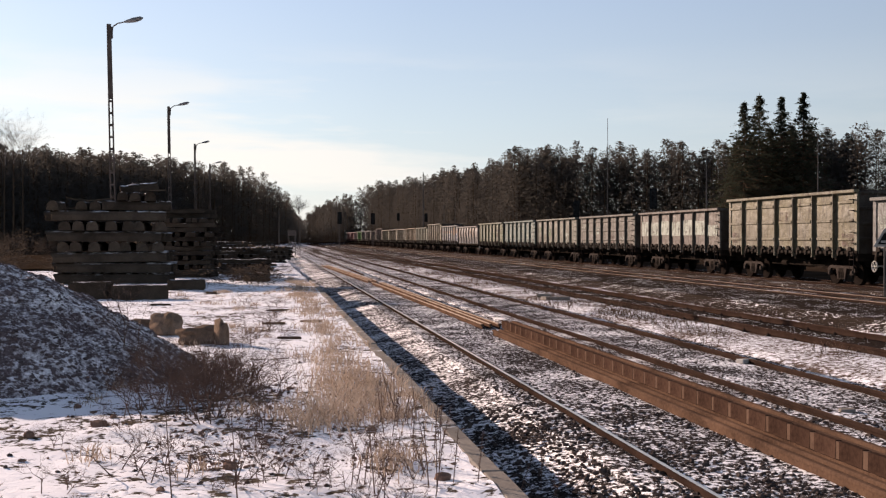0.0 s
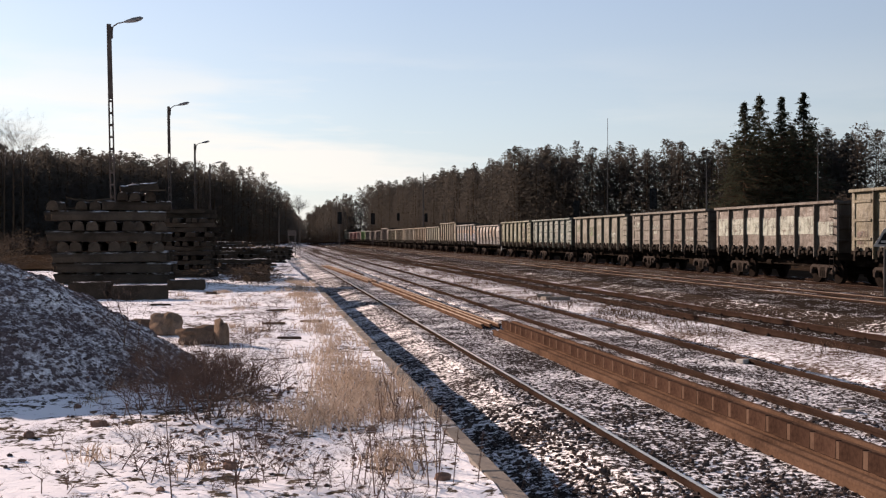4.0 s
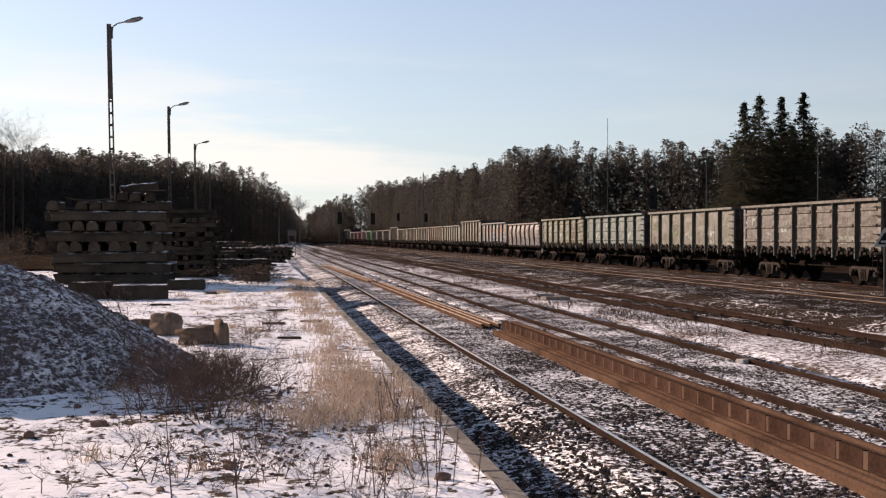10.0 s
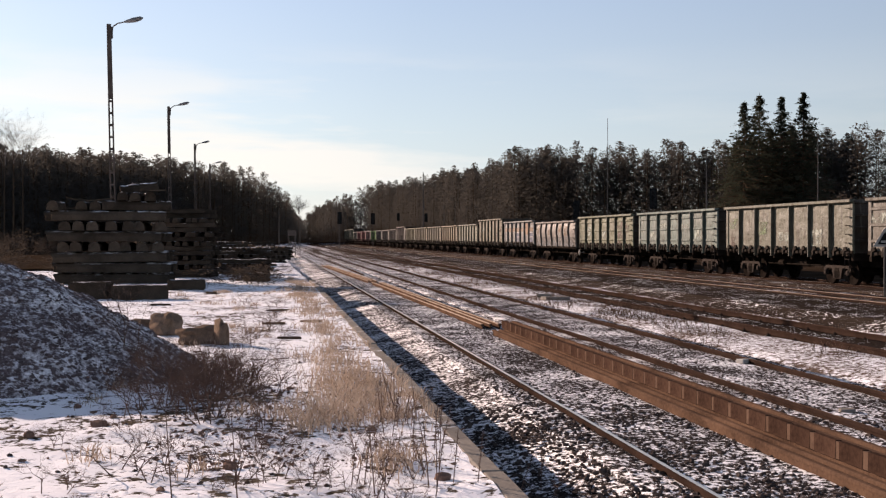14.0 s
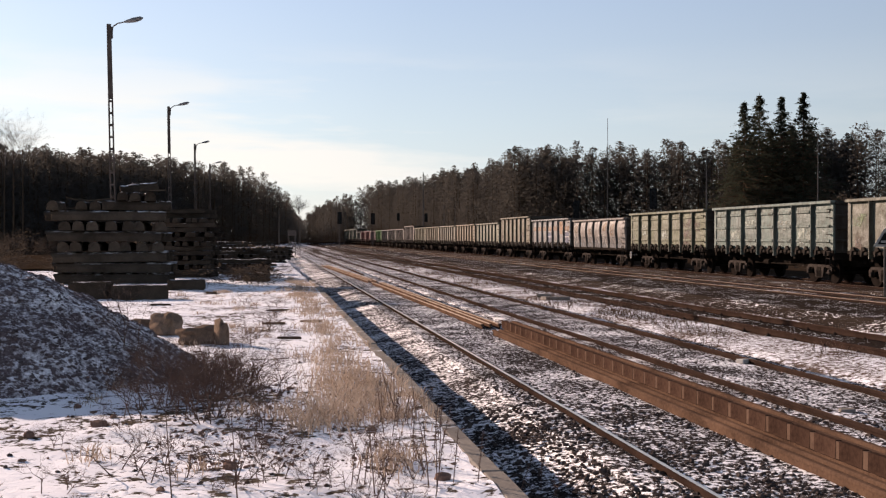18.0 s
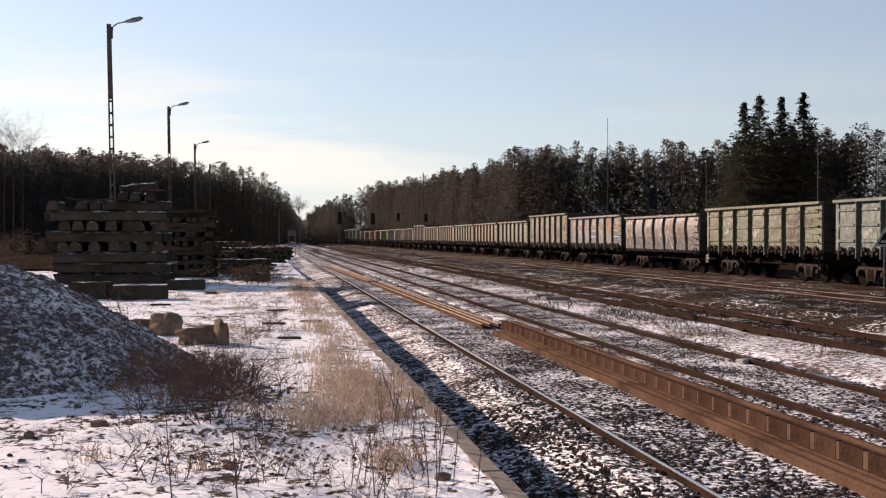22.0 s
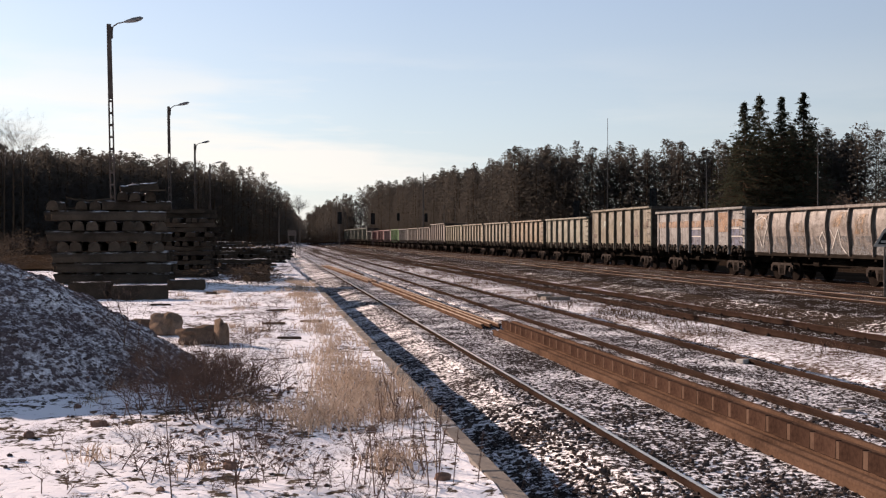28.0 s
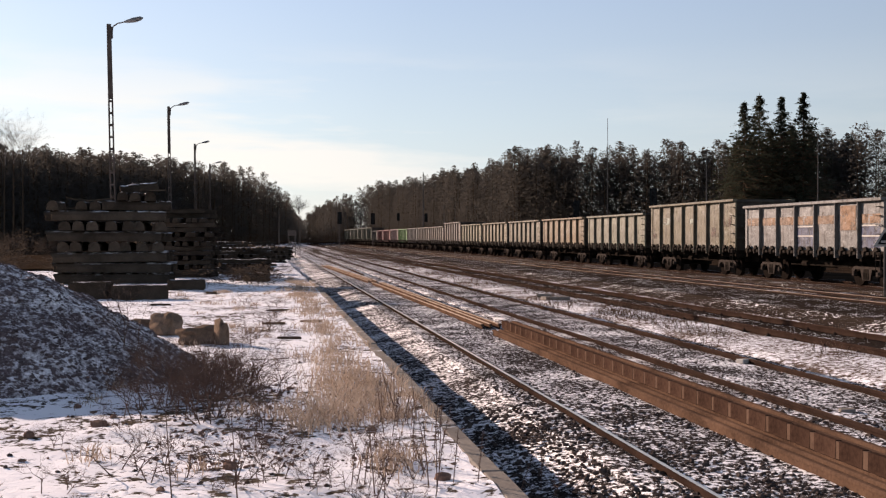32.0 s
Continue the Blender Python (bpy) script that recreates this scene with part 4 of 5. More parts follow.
# ---------------------------------------------------------------- lamps, masts and signals
def street_lamp(x, y, top, lean):
    """A slotted concrete post with a bracket and a long luminaire."""
    root = tagged(new("street_lamp"), "tall slotted concrete lamp post with one luminaire", "street lamp", "lamps along the platform")
    z0 = ground_z(x, y)
    root.matrix_basis = pose(x, y, z0, 0, lean, 0)
    h = top - z0
    bm = bmesh.new()
    for k in (-1, 1):
        leg = [(k * 0.095 - 0.024, 0), (k * 0.095 + 0.024, 0), (k * 0.062 + 0.022, h), (k * 0.062 - 0.022, h)]
        slab(bm, leg, 1, -0.09, 0.09)
    box(bm, -0.075, 0.075, -0.07, 0.07, h * 0.71, h)
    z = 0.0
    while z < h * 0.70:
        box(bm, -0.08, 0.08, -0.07, 0.07, z, z + 0.09)
        z += 0.50
    part("post", bm, M["pole"], root)
    bm = bmesh.new()
    box(bm, 0.085, 0.15, -0.06, 0.06, h - 0.60, h - 0.12, 0.015)
    part("fuse_box", bm, M["pole"], root)
    bm = bmesh.new()
    pts = [(0.12, 0, h - 0.35), (0.16, 0, h - 0.1), (0.36, 0, h + 0.04), (0.75, 0, h + 0.12)]
    for p, q in zip(pts, pts[1:]):
        rod(bm, p, q, 0.03, n=8)
    part("bracket", bm, M["lamp_metal"], root)
    bm = bmesh.new()
    rings = []
    for u, w, t in ((0.0, 0.04, 0.03), (0.12, 0.09, 0.07), (0.4, 0.16, 0.11), (0.65, 0.14, 0.10), (0.78, 0.03, 0.03)):
        c = Vector((0.62 + u, 0, h + 0.10 + u * 0.22))
        rings.append([bm.verts.new(c + Vector((0, w * math.cos(a), t * math.sin(a)))) for a in [i * math.pi / 4 for i in range(8)]])
    for p, q in zip(rings, rings[1:]):
        for i in range(8):
            bm.faces.new((p[i], p[(i + 1) % 8], q[(i + 1) % 8], q[i]))
    bm.faces.new(rings[0])
    bm.faces.new(rings[-1][::-1])
    part("luminaire", bm, M["lamp_metal"], root)
    return root


for off, depth, top, lean in ((-0.2905, 47.5, 10.9, -1.1), (-0.2405, 77.2, 10.9, -0.8), (-0.2185, 108.0, 10.9, -0.5), (-0.2065, 137.0, 10.9, 0.3)):
    x, y = at_view(off, depth)
    street_lamp(x, y, top, lean)


def signal(x, y, top, label):
    root = tagged(new("railway_signal"), label, "railway signal", "signals of the yard")
    root.matrix_basis = pose(x, y, -0.3)
    h = top + 0.3
    bm = bmesh.new()
    rod(bm, (0, 0, 0), (0, 0, h - 1.0), 0.05, 0.04, 8)
    box(bm, -0.25, 0.25, -0.25, 0.25, 0, 0.35, 0.03)
    part("mast", bm, M["pole"], root)
    bm = bmesh.new()
    box(bm, -0.32, 0.32, -0.08, 0.08, h - 1.75, h, 0.08)
    part("signal_head", bm, M["signal_black"], root)
    for k in range(4):
        bm = bmesh.new()
        rod(bm, (0, -0.08, h - 0.3 - k * 0.36), (0, -0.26, h - 0.3 - k * 0.36), 0.12, n=8)
        part("visor", bm, M["signal_black"], root)
    bm = bmesh.new()
    for q in (-0.16, 0.16):
        rod(bm, (q, 0.12, 0.3), (q, 0.12, h - 1.2), 0.015, n=4)
    for k in range(8):
        z = 0.5 + k * (h - 2.0) / 8
        rod(bm, (-0.16, 0.12, z), (0.16, 0.12, z), 0.012, n=4)
    part("ladder", bm, M["pole"], root)


for off, depth, top in ((-0.0915, 165.0, 5.7), (-0.0620, 172.0, 5.7), (-0.0395, 256.0, 7.5), (-0.015, 224.0, 6.8), (0.186, 95.0, 6.1), (0.118, 112.0, 5.6)):
    x, y = at_view(off, depth)
    signal(x, y, top, "black multi-lamp railway signal on a slim mast")


def mast(x, y, top, r, name, label, lamp=False):
    root = tagged(new(name), label, name.replace("_", " "))
    root.matrix_basis = pose(x, y, -0.35)
    bm = bmesh.new()
    rod(bm, (0, 0, 0), (0, 0, top + 0.35), r, r * 0.55, 8)
    part("pole", bm, M["signal_grey"], root)
    if lamp:
        bm = bmesh.new()
        rod(bm, (-0.9, 0, top + 0.3), (0.9, 0, top + 0.3), 0.05, n=5)
        for k in (-0.9, 0.9):
            box(bm, k - 0.3, k + 0.3, -0.15, 0.15, top + 0.2, top + 0.4, 0.05)
        part("lamp_head", bm, M["lamp_metal"], root)


for off, depth, top, r, lamp in ((-0.0175, 216, 14.4, 0.14, False), (0.1455, 100, 12.5, 0.035, False), (0.233, 90, 8.8, 0.07, True), (0.3315, 85, 10.0, 0.05, False), (0.001, 200, 7.8, 0.07, True), (0.0105, 200, 7.8, 0.07, True),
                                 (-0.145, 130, 5.3, 0.06, False), (-0.1265, 150, 4.2, 0.06, False)):
    x, y = at_view(off, depth)
    mast(x, y, top, r, "lamp_mast" if lamp else "steel_mast", "slim pale mast with twin lamp heads" if lamp else "slim grey steel mast")

x, y = at_view(-0.1335, 130.0)
notice = tagged(new("notice_board"), "small dark board on two thin posts beside the far tracks", "sign")
notice.matrix_basis = pose(x, y, -0.3, 0, 0, -8)
for k in (-0.36, 0.36):
    bm = bmesh.new()
    rod(bm, (k, 0, 0), (k, 0, 2.9), 0.05, n=6)
    part("post", bm, M["signal_grey"], notice)
bm = bmesh.new()
box(bm, -0.5, 0.5, -0.09, -0.05, 2.5, 3.1, 0.01)
part("panel", bm, M["pole"], notice)

# warning board beside the train
bx, by = 21.58, 37.4
board = tagged(new("warning_sign"), "triangular warning board on a thin grey post", "sign")
board.matrix_basis = pose(bx, by, -0.25, 0, 0, -20)
bm = bmesh.new()
rod(bm, (0, 0, 0), (0, 0, 2.0), 0.035, n=8)
part("post", bm, M["signal_grey"], board)
bm = bmesh.new()
slab(bm, [(-0.40, 1.88), (0.40, 1.88), (0.0, 2.56)], 1, -0.06, -0.04)
part("plate", bm, M["sign_white"], board, "pale worn border")
bm = bmesh.new()
slab(bm, [(-0.26, 1.96), (0.26, 1.96), (0.0, 2.41)], 1, -0.066, -0.058)
part("field", bm, M["signal_black"], board, "dark inner field")
bm = bmesh.new()
box(bm, -0.14, 0.14, -0.072, -0.064, 2.02, 2.10)
part("bar", bm, M["sign_white"], board, "pale bar")

# ---------------------------------------------------------------- gravel heap and loose things on the platform
def heap_z(x, y):
    """The long heap of snowy gravel on the platform."""
    d = math.hypot(max(x + 3.65, 0.0), y - 15.0)
    top = 1.53 * max(0.0, 1 - (d / 2.85) ** 1.25) + 0.10 * lumps(x, 3.0, 0.45, 1) * max(0.0, 1 - d / 2.4)
    return top + (0.10 * lumps(x, y, 1.1, 5) + 0.08 * lumps(x, y, 3.3, 6) + 0.03 * lumps(x, y, 7.5, 2)) * min(1, top * 2.5)


HX, HY = spread((-11, -0.2, 0.1)), spread((11.9, 18.2, 0.08))
heap = tagged(sheet("gravel_heap", HX, HY, lambda x, y: ground_z(x, y) - 0.03 + heap_z(x, y) * 1.0, "heap"), "heap of dark gravel dusted with snow", "gravel heap", kind="stuff")


def concrete_sleeper():
    bm = bmesh.new()
    rows = []
    for y, w, t in ((-1.25, 0.13, 0.19), (-0.55, 0.14, 0.21), (-0.3, 0.11, 0.17), (0.3, 0.11, 0.17), (0.55, 0.14, 0.21), (1.25, 0.13, 0.19)):
        rows.append([bm.verts.new(p) for p in ((-w, y, 0), (w, y, 0), (w * 0.72, y, t), (-w * 0.72, y, t))])
    for p, q in zip(rows, rows[1:]):
        for i in range(4):
            bm.faces.new((p[i], p[(i + 1) % 4], q[(i + 1) % 4], q[i]))
    bm.faces.new(rows[0])
    bm.faces.new(rows[-1][::-1])
    return mesh_of("concrete_sleeper", bm, M["old_sleeper"])


OLD = concrete_sleeper()


def beam_mesh(length, w, t, seed):
    """A worn cast beam with a rounded back and chipped ends, along x."""
    rnd = random.Random(seed)
    bm = bmesh.new()
    outline = [(-w / 2, 0.0), (w / 2, 0.0), (w * 0.48, t * 0.55), (w * 0.36, t * 0.86), (w * 0.15, t), (-w * 0.15, t), (-w * 0.36, t * 0.86), (-w * 0.48, t * 0.55)]
    rows = []
    for k in range(7):
        u = k / 6 - 0.5
        dip = 0.04 * t * rnd.uniform(-1, 1)
        rows.append([bm.verts.new((u * length + (0.05 * rnd.uniform(-1, 1) if k in (0, 6) else 0), p * rnd.uniform(0.94, 1.04), q * rnd.uniform(0.95, 1.03) + (dip if q else 0))) for p, q in outline])
    n = len(outline)
    for p, q in zip(rows, rows[1:]):
        for i in range(n):
            bm.faces.new((p[i], p[(i + 1) % n], q[(i + 1) % n], q[i]))
    bm.faces.new(rows[0])
    bm.faces.new(rows[-1][::-1])
    return mesh_of("concrete_beam", bm, M["old_sleeper"])


LONG_BEAMS = [beam_mesh(4.15, 0.46, 0.37, k) for k in range(3)]
SHORT_BEAMS = [beam_mesh(2.5, 0.44, 0.35, 10 + k) for k in range(3)]
STUBS = [beam_mesh(1.35, 0.42, 0.33, 20 + k) for k in range(2)]
STACK_X, STACK_Y = at_view(-0.2925, 43.7)
STACK_TURN = 4.0


def beam_at(meshes, across, back, z, turn=0.0, tip=0.0):
    """A beam of the great stack: across it, back from its middle, and up from its foot."""
    c, d = math.cos(radians(STACK_TURN)), math.sin(radians(STACK_TURN))
    ob = put("concrete_beam", random.choice(meshes), None, pose(STACK_X + c * across - d * back, STACK_Y + d * across + c * back, 0.24 + z, 0, tip, STACK_TURN + turn + random.uniform(-1.5, 1.5)),
             "heavy dark worn concrete beam lying in the great stack")
    tagged(ob, category="concrete beam", group="beams of the great stack")


level = 0.0
for k, lengthwise in enumerate((1, 1, 1, 0, 1, 0, 1)):
    shift = (0.05, 0.12, 0.02, 0.0, -0.04, 0.06, -0.22)[k]
    if lengthwise:
        for i in range(5):
            beam_at(LONG_BEAMS, shift + random.uniform(-0.24, 0.24), -1.04 + i * 0.52, level, 0, (0.0, 0.5, -0.7)[k % 3])
    else:
        for i in range(7):
            beam_at(SHORT_BEAMS, shift - 1.66 + i * 0.56 + random.uniform(-0.09, 0.09), random.uniform(-0.22, 0.15), level, 90 + random.uniform(-5, 5))
    level += 0.40 if lengthwise else 0.38
for i in range(3):
    beam_at(STUBS, -1.0 + i * 0.50, -0.4, level, 90 + random.uniform(-8, 8))
    beam_at(SHORT_BEAMS, 0.95, -0.9 + i * 0.75, level, random.uniform(-5, 5))
for i in range(3):
    beam_at(STUBS, 0.45 + i * 0.48, -0.5, level + 0.36, 90 + random.uniform(-12, 12), random.uniform(-4, 4))
beam_at(STUBS, 1.05, -0.4, level + 0.70, 8, -7)
beam_at(STUBS, -1.95, -0.9, level - 0.02, 84)


def sleeper_at(x, y, z, turn, tip=0.0):
    ob = put("concrete_sleeper", OLD, None, pose(x, y, z, tip, 0, turn), "old dirty concrete railway sleeper in a stack")
    tagged(ob, category="railway sleeper", group="stacked sleepers")


def sleeper_stack(x, y, layers, across, turn, ragged=0.1):
    c, d = math.cos(radians(turn)), math.sin(radians(turn))
    z = ground_z(x, y) - 0.01
    for k in range(layers):
        n = across if k < layers - 2 else max(2, across - 2 - k % 2)
        flat = (1, 1, 0, 1, 0, 1, 1, 0, 1, 0, 1, 1, 0, 1)[k % 14]
        for i in range(n):
            o = (i - (n - 1) / 2) * (2.5 / across) + random.uniform(-0.05, 0.05)
            e = random.uniform(-ragged, ragged)
            ux, uy = (e, o) if flat else (o, e)
            sleeper_at(x + c * ux - d * uy, y + d * ux + c * uy, z + k * 0.212, turn + (90 if flat else 0) + random.uniform(-6, 6))


x, y = at_view(-0.2275, 52.5)
sleeper_stack(x, y, 15, 6, -6, 0.3)


def plank(off, depth, z, length, turn, sag):
    x, y = at_view(off, depth)
    bm = bmesh.new()
    rows = []
    for k in range(9):
        u = k / 8 - 0.5
        zz = sag * 4 * u * u
        rows.append([bm.verts.new((u * length, q * 0.12, zz + w)) for q, w in ((-1, 0), (1, 0), (1, 0.05), (-1, 0.05))])
    for p, q in zip(rows, rows[1:]):
        for i in range(4):
            bm.faces.new((p[i], p[(i + 1) % 4], q[(i + 1) % 4], q[i]))
    bm.faces.new(rows[0])
    bm.faces.new(rows[-1][::-1])
    ob = put("plank", mesh_of("plank", bm, M["old_sleeper"]), None, pose(x, y, z, 0, 0, turn), "bent frosty board lying on the sleeper stack")
    tagged(ob, category="plank", group="boards on the stack")


plank(-0.312, 42.9, 3.34, 1.75, 6, 0.10)
plank(-0.336, 42.6, 3.02, 1.0, -3, 0.02)
plank(-0.256, 42.6, 3.70, 0.9, 8, 0.02)


def sleeper_pile(off, depth, layers, across, turn, label):
    """A far pile of old sleepers thrown together, one object."""
    x, y = at_view(off, depth)
    src = bmesh.new()
    src.from_mesh(OLD)
    bmesh.ops.triangulate(src, faces=src.faces)
    tri = np.array([v.co[:] for f in src.faces for v in f.verts])
    src.free()
    out = []
    for k in range(layers):
        for i in range(across):
            o = (i - (across - 1) / 2) * 2.5 / across
            a = radians(turn + (90 if k % 2 else 0) + random.uniform(-9, 9))
            e = random.uniform(-0.3, 0.3)
            ux, uy = (e, o) if k % 2 else (o, e)
            out.append(placed(tri, ux, uy, k * 0.205, 1.0, a))
    ob = new("sleeper_pile", joined("sleeper_pile", [("old_sleeper", out)]))
    ob.matrix_basis = pose(x, y, ground_z(x, y) - 0.01)
    tagged(ob, label, "sleeper pile", "piles of sleepers", kind="stuff")


sleeper_pile(-0.250, 58.0, 13, 7, 8, "tall pile of dark old concrete sleepers")
for off, depth, lay in ((-0.205, 66.0, 6), (-0.183, 72.0, 7), (-0.168, 84.0, 7), (-0.190, 92.0, 9), (-0.153, 98.0, 7), (-0.176, 58.0, 4), (-0.200, 80.0, 9), (-0.146, 112.0, 6), (-0.160, 120.0, 8)):
    sleeper_pile(off, depth, lay, 7, random.uniform(-30, 30), "low scattered pile of dark old sleepers in snow")


def rubble(x, y, sx, sy, sz, seed, turn):
    """A broken lump of old concrete."""
    rnd = random.Random(seed)
    bm = bmesh.new()
    bmesh.ops.create_icosphere(bm, subdivisions=3, radius=1.0)
    for v in bm.verts:
        p = v.co.copy()
        k = max(abs(p.x), abs(p.y), abs(p.z))
        p = p / (k ** 0.4)
        n = noise.noise(p * 1.4 + Vector((seed, 0, 0))) * 0.42 + noise.noise(p * 4 + Vector((0, seed, 0))) * 0.12
        p *= 1 + n
        v.co = (p.x * sx, p.y * sy, (p.z + 0.8) * sz * 0.55)
    me = mesh_of("concrete_lump", bm, M["concrete"])
    ob = put("concrete_lump", me, None, pose(x, y, ground_z(x, y) - 0.02, 0, 0, turn), "broken lump of brown weathered concrete at the heap's foot")
    tagged(ob, category="concrete rubble", group="lumps beside the heap")


for k, (off, depth, sx, sy, sz) in enumerate(((-0.214, 18.4, 0.42, 0.32, 0.30), (-0.1965, 18.1, 0.09, 0.22, 0.42), (-0.246, 19.8, 0.24, 0.28, 0.43), (-0.268, 20.2, 0.28, 0.3, 0.30))):
    x, y = at_view(off, depth)
    rubble(x, y, sx, sy, sz, k + 3, 20 * k)

def block(off, depth, w, d, h, turn, z=0.0):
    """A heavy cast concrete block with chipped edges."""
    x, y = at_view(off, depth)
    bm = bmesh.new()
    box(bm, -w / 2, w / 2, -d / 2, d / 2, 0, h, 0.04)
    for v in bm.verts:
        v.co += Vector((lumps(v.co.x * 3, v.co.y * 3 + off * 90, 1, v.co.z), lumps(v.co.y * 3, v.co.z * 3, 1, off * 50), 0)) * 0.03
    ob = put("concrete_block", mesh_of("concrete_block", bm, M["old_sleeper"]), None, pose(x, y, ground_z(x, y) + z, 0, 0, turn), "dark weathered concrete block before the sleeper stack")
    tagged(ob, category="concrete block", group="blocks before the stack")


block(-0.268, 31.2, 1.5, 0.6, 0.42, 5)
block(-0.312, 31.4, 1.1, 0.6, 0.5, -8)
block(-0.227, 36.8, 1.2, 0.5, 0.33, 3)
block(-0.165, 45.0, 0.9, 0.6, 0.35, 20)

def board(px, py, length, w, turn, key="wood"):
    """A short board frozen into the platform's snow."""
    x, y = on_ground(px, py, Z_PLAT)
    bm = bmesh.new()
    box(bm, -length / 2, length / 2, -w / 2, w / 2, -0.06, 0.035, 0.012)
    for v in bm.verts:
        v.co.z += 0.02 * lumps(v.co.x * 3 + px * 60, v.co.y * 5, 1.0)
    ob = put("board", mesh_of("board", bm, M[key]), None, pose(x, y, ground_z(x, y) + 0.02, 0, 0, turn), "dark rotten board frozen into the thin snow")
    tagged(ob, category="board", group="boards on the platform")


def on_ground(px, py, z):
    """Plan place where the line of sight with slopes px (sideways) and py (down) meets height z."""
    depth = (EYE[2] - z) / py
    return at_view(px, depth)


for px, py, length, w, turn in ((-0.117, 0.075, 0.42, 0.20, 4), (-0.147, 0.0650, 0.5, 0.12, 12), (-0.150, 0.0765, 0.45, 0.14, -9), (-0.136, 0.0895, 0.4, 0.10, 8),
                                (-0.245, 0.0490, 0.6, 0.14, -6), (-0.250, 0.0600, 0.5, 0.12, 9), (-0.205, 0.0495, 0.3, 0.16, 10)):
    board(px, py, length, w, turn)

for k, (px, py, s) in enumerate(((-0.190, 0.2045, 0.075), (-0.368, 0.176, 0.07), (-0.3735, 0.199, 0.045), (-0.324, 0.150, 0.06), (-0.310, 0.154, 0.05), (-0.305, 0.166, 0.09), (-0.292, 0.160, 0.05),
                                 (0.0, 0.215, 0.09), (-0.145, 0.139, 0.06), (-0.250, 0.225, 0.05), (-0.1535, 0.153, 0.05), (-0.135, 0.133, 0.06))):
    x, y = on_ground(px, py, Z_PLAT)
    rnd = random.Random(k)
    bm = bmesh.new()
    s *= 0.8
    bmesh.ops.create_icosphere(bm, subdivisions=1, radius=s)
    for v in bm.verts:
        v.co *= rnd.uniform(0.65, 1.3)
        v.co.z = v.co.z * 0.9 + s * 0.45
    ob = put("stone", mesh_of("stone", bm, M["brown_stone"]), None, pose(x, y, ground_z(x, y), 0, 0, 40 * k), "brown stone lying in the thin snow")
    tagged(ob, category="stone", group="stones on the platform")


def debris(px, py, w, d, h, key, label, turn, z=-0.23):
    x, y = on_ground(px, py, z)
    bm = bmesh.new()
    box(bm, -w / 2, w / 2, -d / 2, d / 2, 0, h, 0.015)
    for v in bm.verts:
        v.co.z += 0.03 * lumps(v.co.x * 4, v.co.y * 4 + w * 7, 1.0)
    ob = put("concrete_slab", mesh_of("concrete_slab", bm, M[key]), None, pose(x, y, z, 0, 0, turn), label)
    tagged(ob, category="slab", group="debris between the tracks")


debris(0.0995, 0.0555, 0.85, 0.5, 0.13, "curb", "snowy concrete slab lying between the tracks", 8, -0.10)
debris(0.0890, 0.0520, 0.5, 0.4, 0.10, "curb", "small concrete slab lying between the tracks", -12, -0.10)
debris(-0.004, 0.0285, 1.1, 0.8, 0.15, "curb", "concrete slab lying beside the third track", 5)
debris(0.267, 0.1125, 0.24, 0.16, 0.09, "sign_white", "white broken stone beside the second track", 25, -0.10)
debris(0.358, 0.156, 0.18, 0.12, 0.05, "curb", "flat pale stone between the rails", -15, -0.10)

# ---------------------------------------------------------------- spare rails stacked beside the first track
def rail_bar(length, key):
    bm = bmesh.new()
    slab(bm, [(u, v + 0.16) for u, v in RAIL], 1, 0, length)
    me = mesh_of("spare_rail", bm, M["rust_light" if key == "rust_sunlit" else key])
    me.materials.append(M[key])
    for p in me.polygons:
        # Upward head faces get the second colour, sunlight painted on the spare rows.
        p.material_index = 1 if p.center.z > 0.125 and abs(p.normal.z) > 0.5 else 0
    return me


def spare_rails(name, x, y, length, cols, rows, label, turn=0.0, key="rust", clamps=False, gap=0.145):
    root = tagged(new(name), label, "stacked rails")
    root.matrix_basis = pose(x, y, -0.12, 0, 0, turn)
    me = rail_bar(length, key)
    for k in range(rows):
        for i in range(cols):
            put("spare_rail", me, root, pose(i * gap + 0.02 * k, random.uniform(-0.05, 0.05), k * 0.165, 0, 0, random.uniform(-0.25, 0.25) * (gap > 0.15)))
    if clamps:
        bm = bmesh.new()
        box(bm, -0.075, -0.02, -0.195, 0.195, 0.0, 0.16)
        pl = mesh_of("side_plate", bm, M["rust_plate"])
        n = int(length / 0.46)
        for i in range(n):
            put("side_plate", pl, root, pose(0.0, 0.23 + i * 0.46 + random.uniform(-0.01, 0.01), 0.172))
        bm = bmesh.new()
        box(bm, -0.072, -0.03, 0, length, 0.175, 0.325)
        part("backing_bar", bm, M["chalk"], root, "paler steel bar behind the plates")
    return root


spare_rails("rail_stack", 4.86, -2.0, 25.3, 2, 2, "long stack of rusty rails with pale cross marks", 0.0, "rust_light", True)
spare_rails("rail_stack", 4.575, -2.0, 25.1, 2, 1, "pair of rusty rails lying against the stacked ones", 0.0, "rust_light")
spare_rails("rail_stack", 4.62, 24.6, 24.0, 3, 1, "row of rusty spare rails lying on the ballast", 0.6, "rust_sunlit", False, 0.19)
spare_rails("rail_stack", 4.25, 50.0, 30.0, 3, 1, "row of rusty spare rails lying on the ballast", 1.2, "rust_sunlit", False, 0.19)

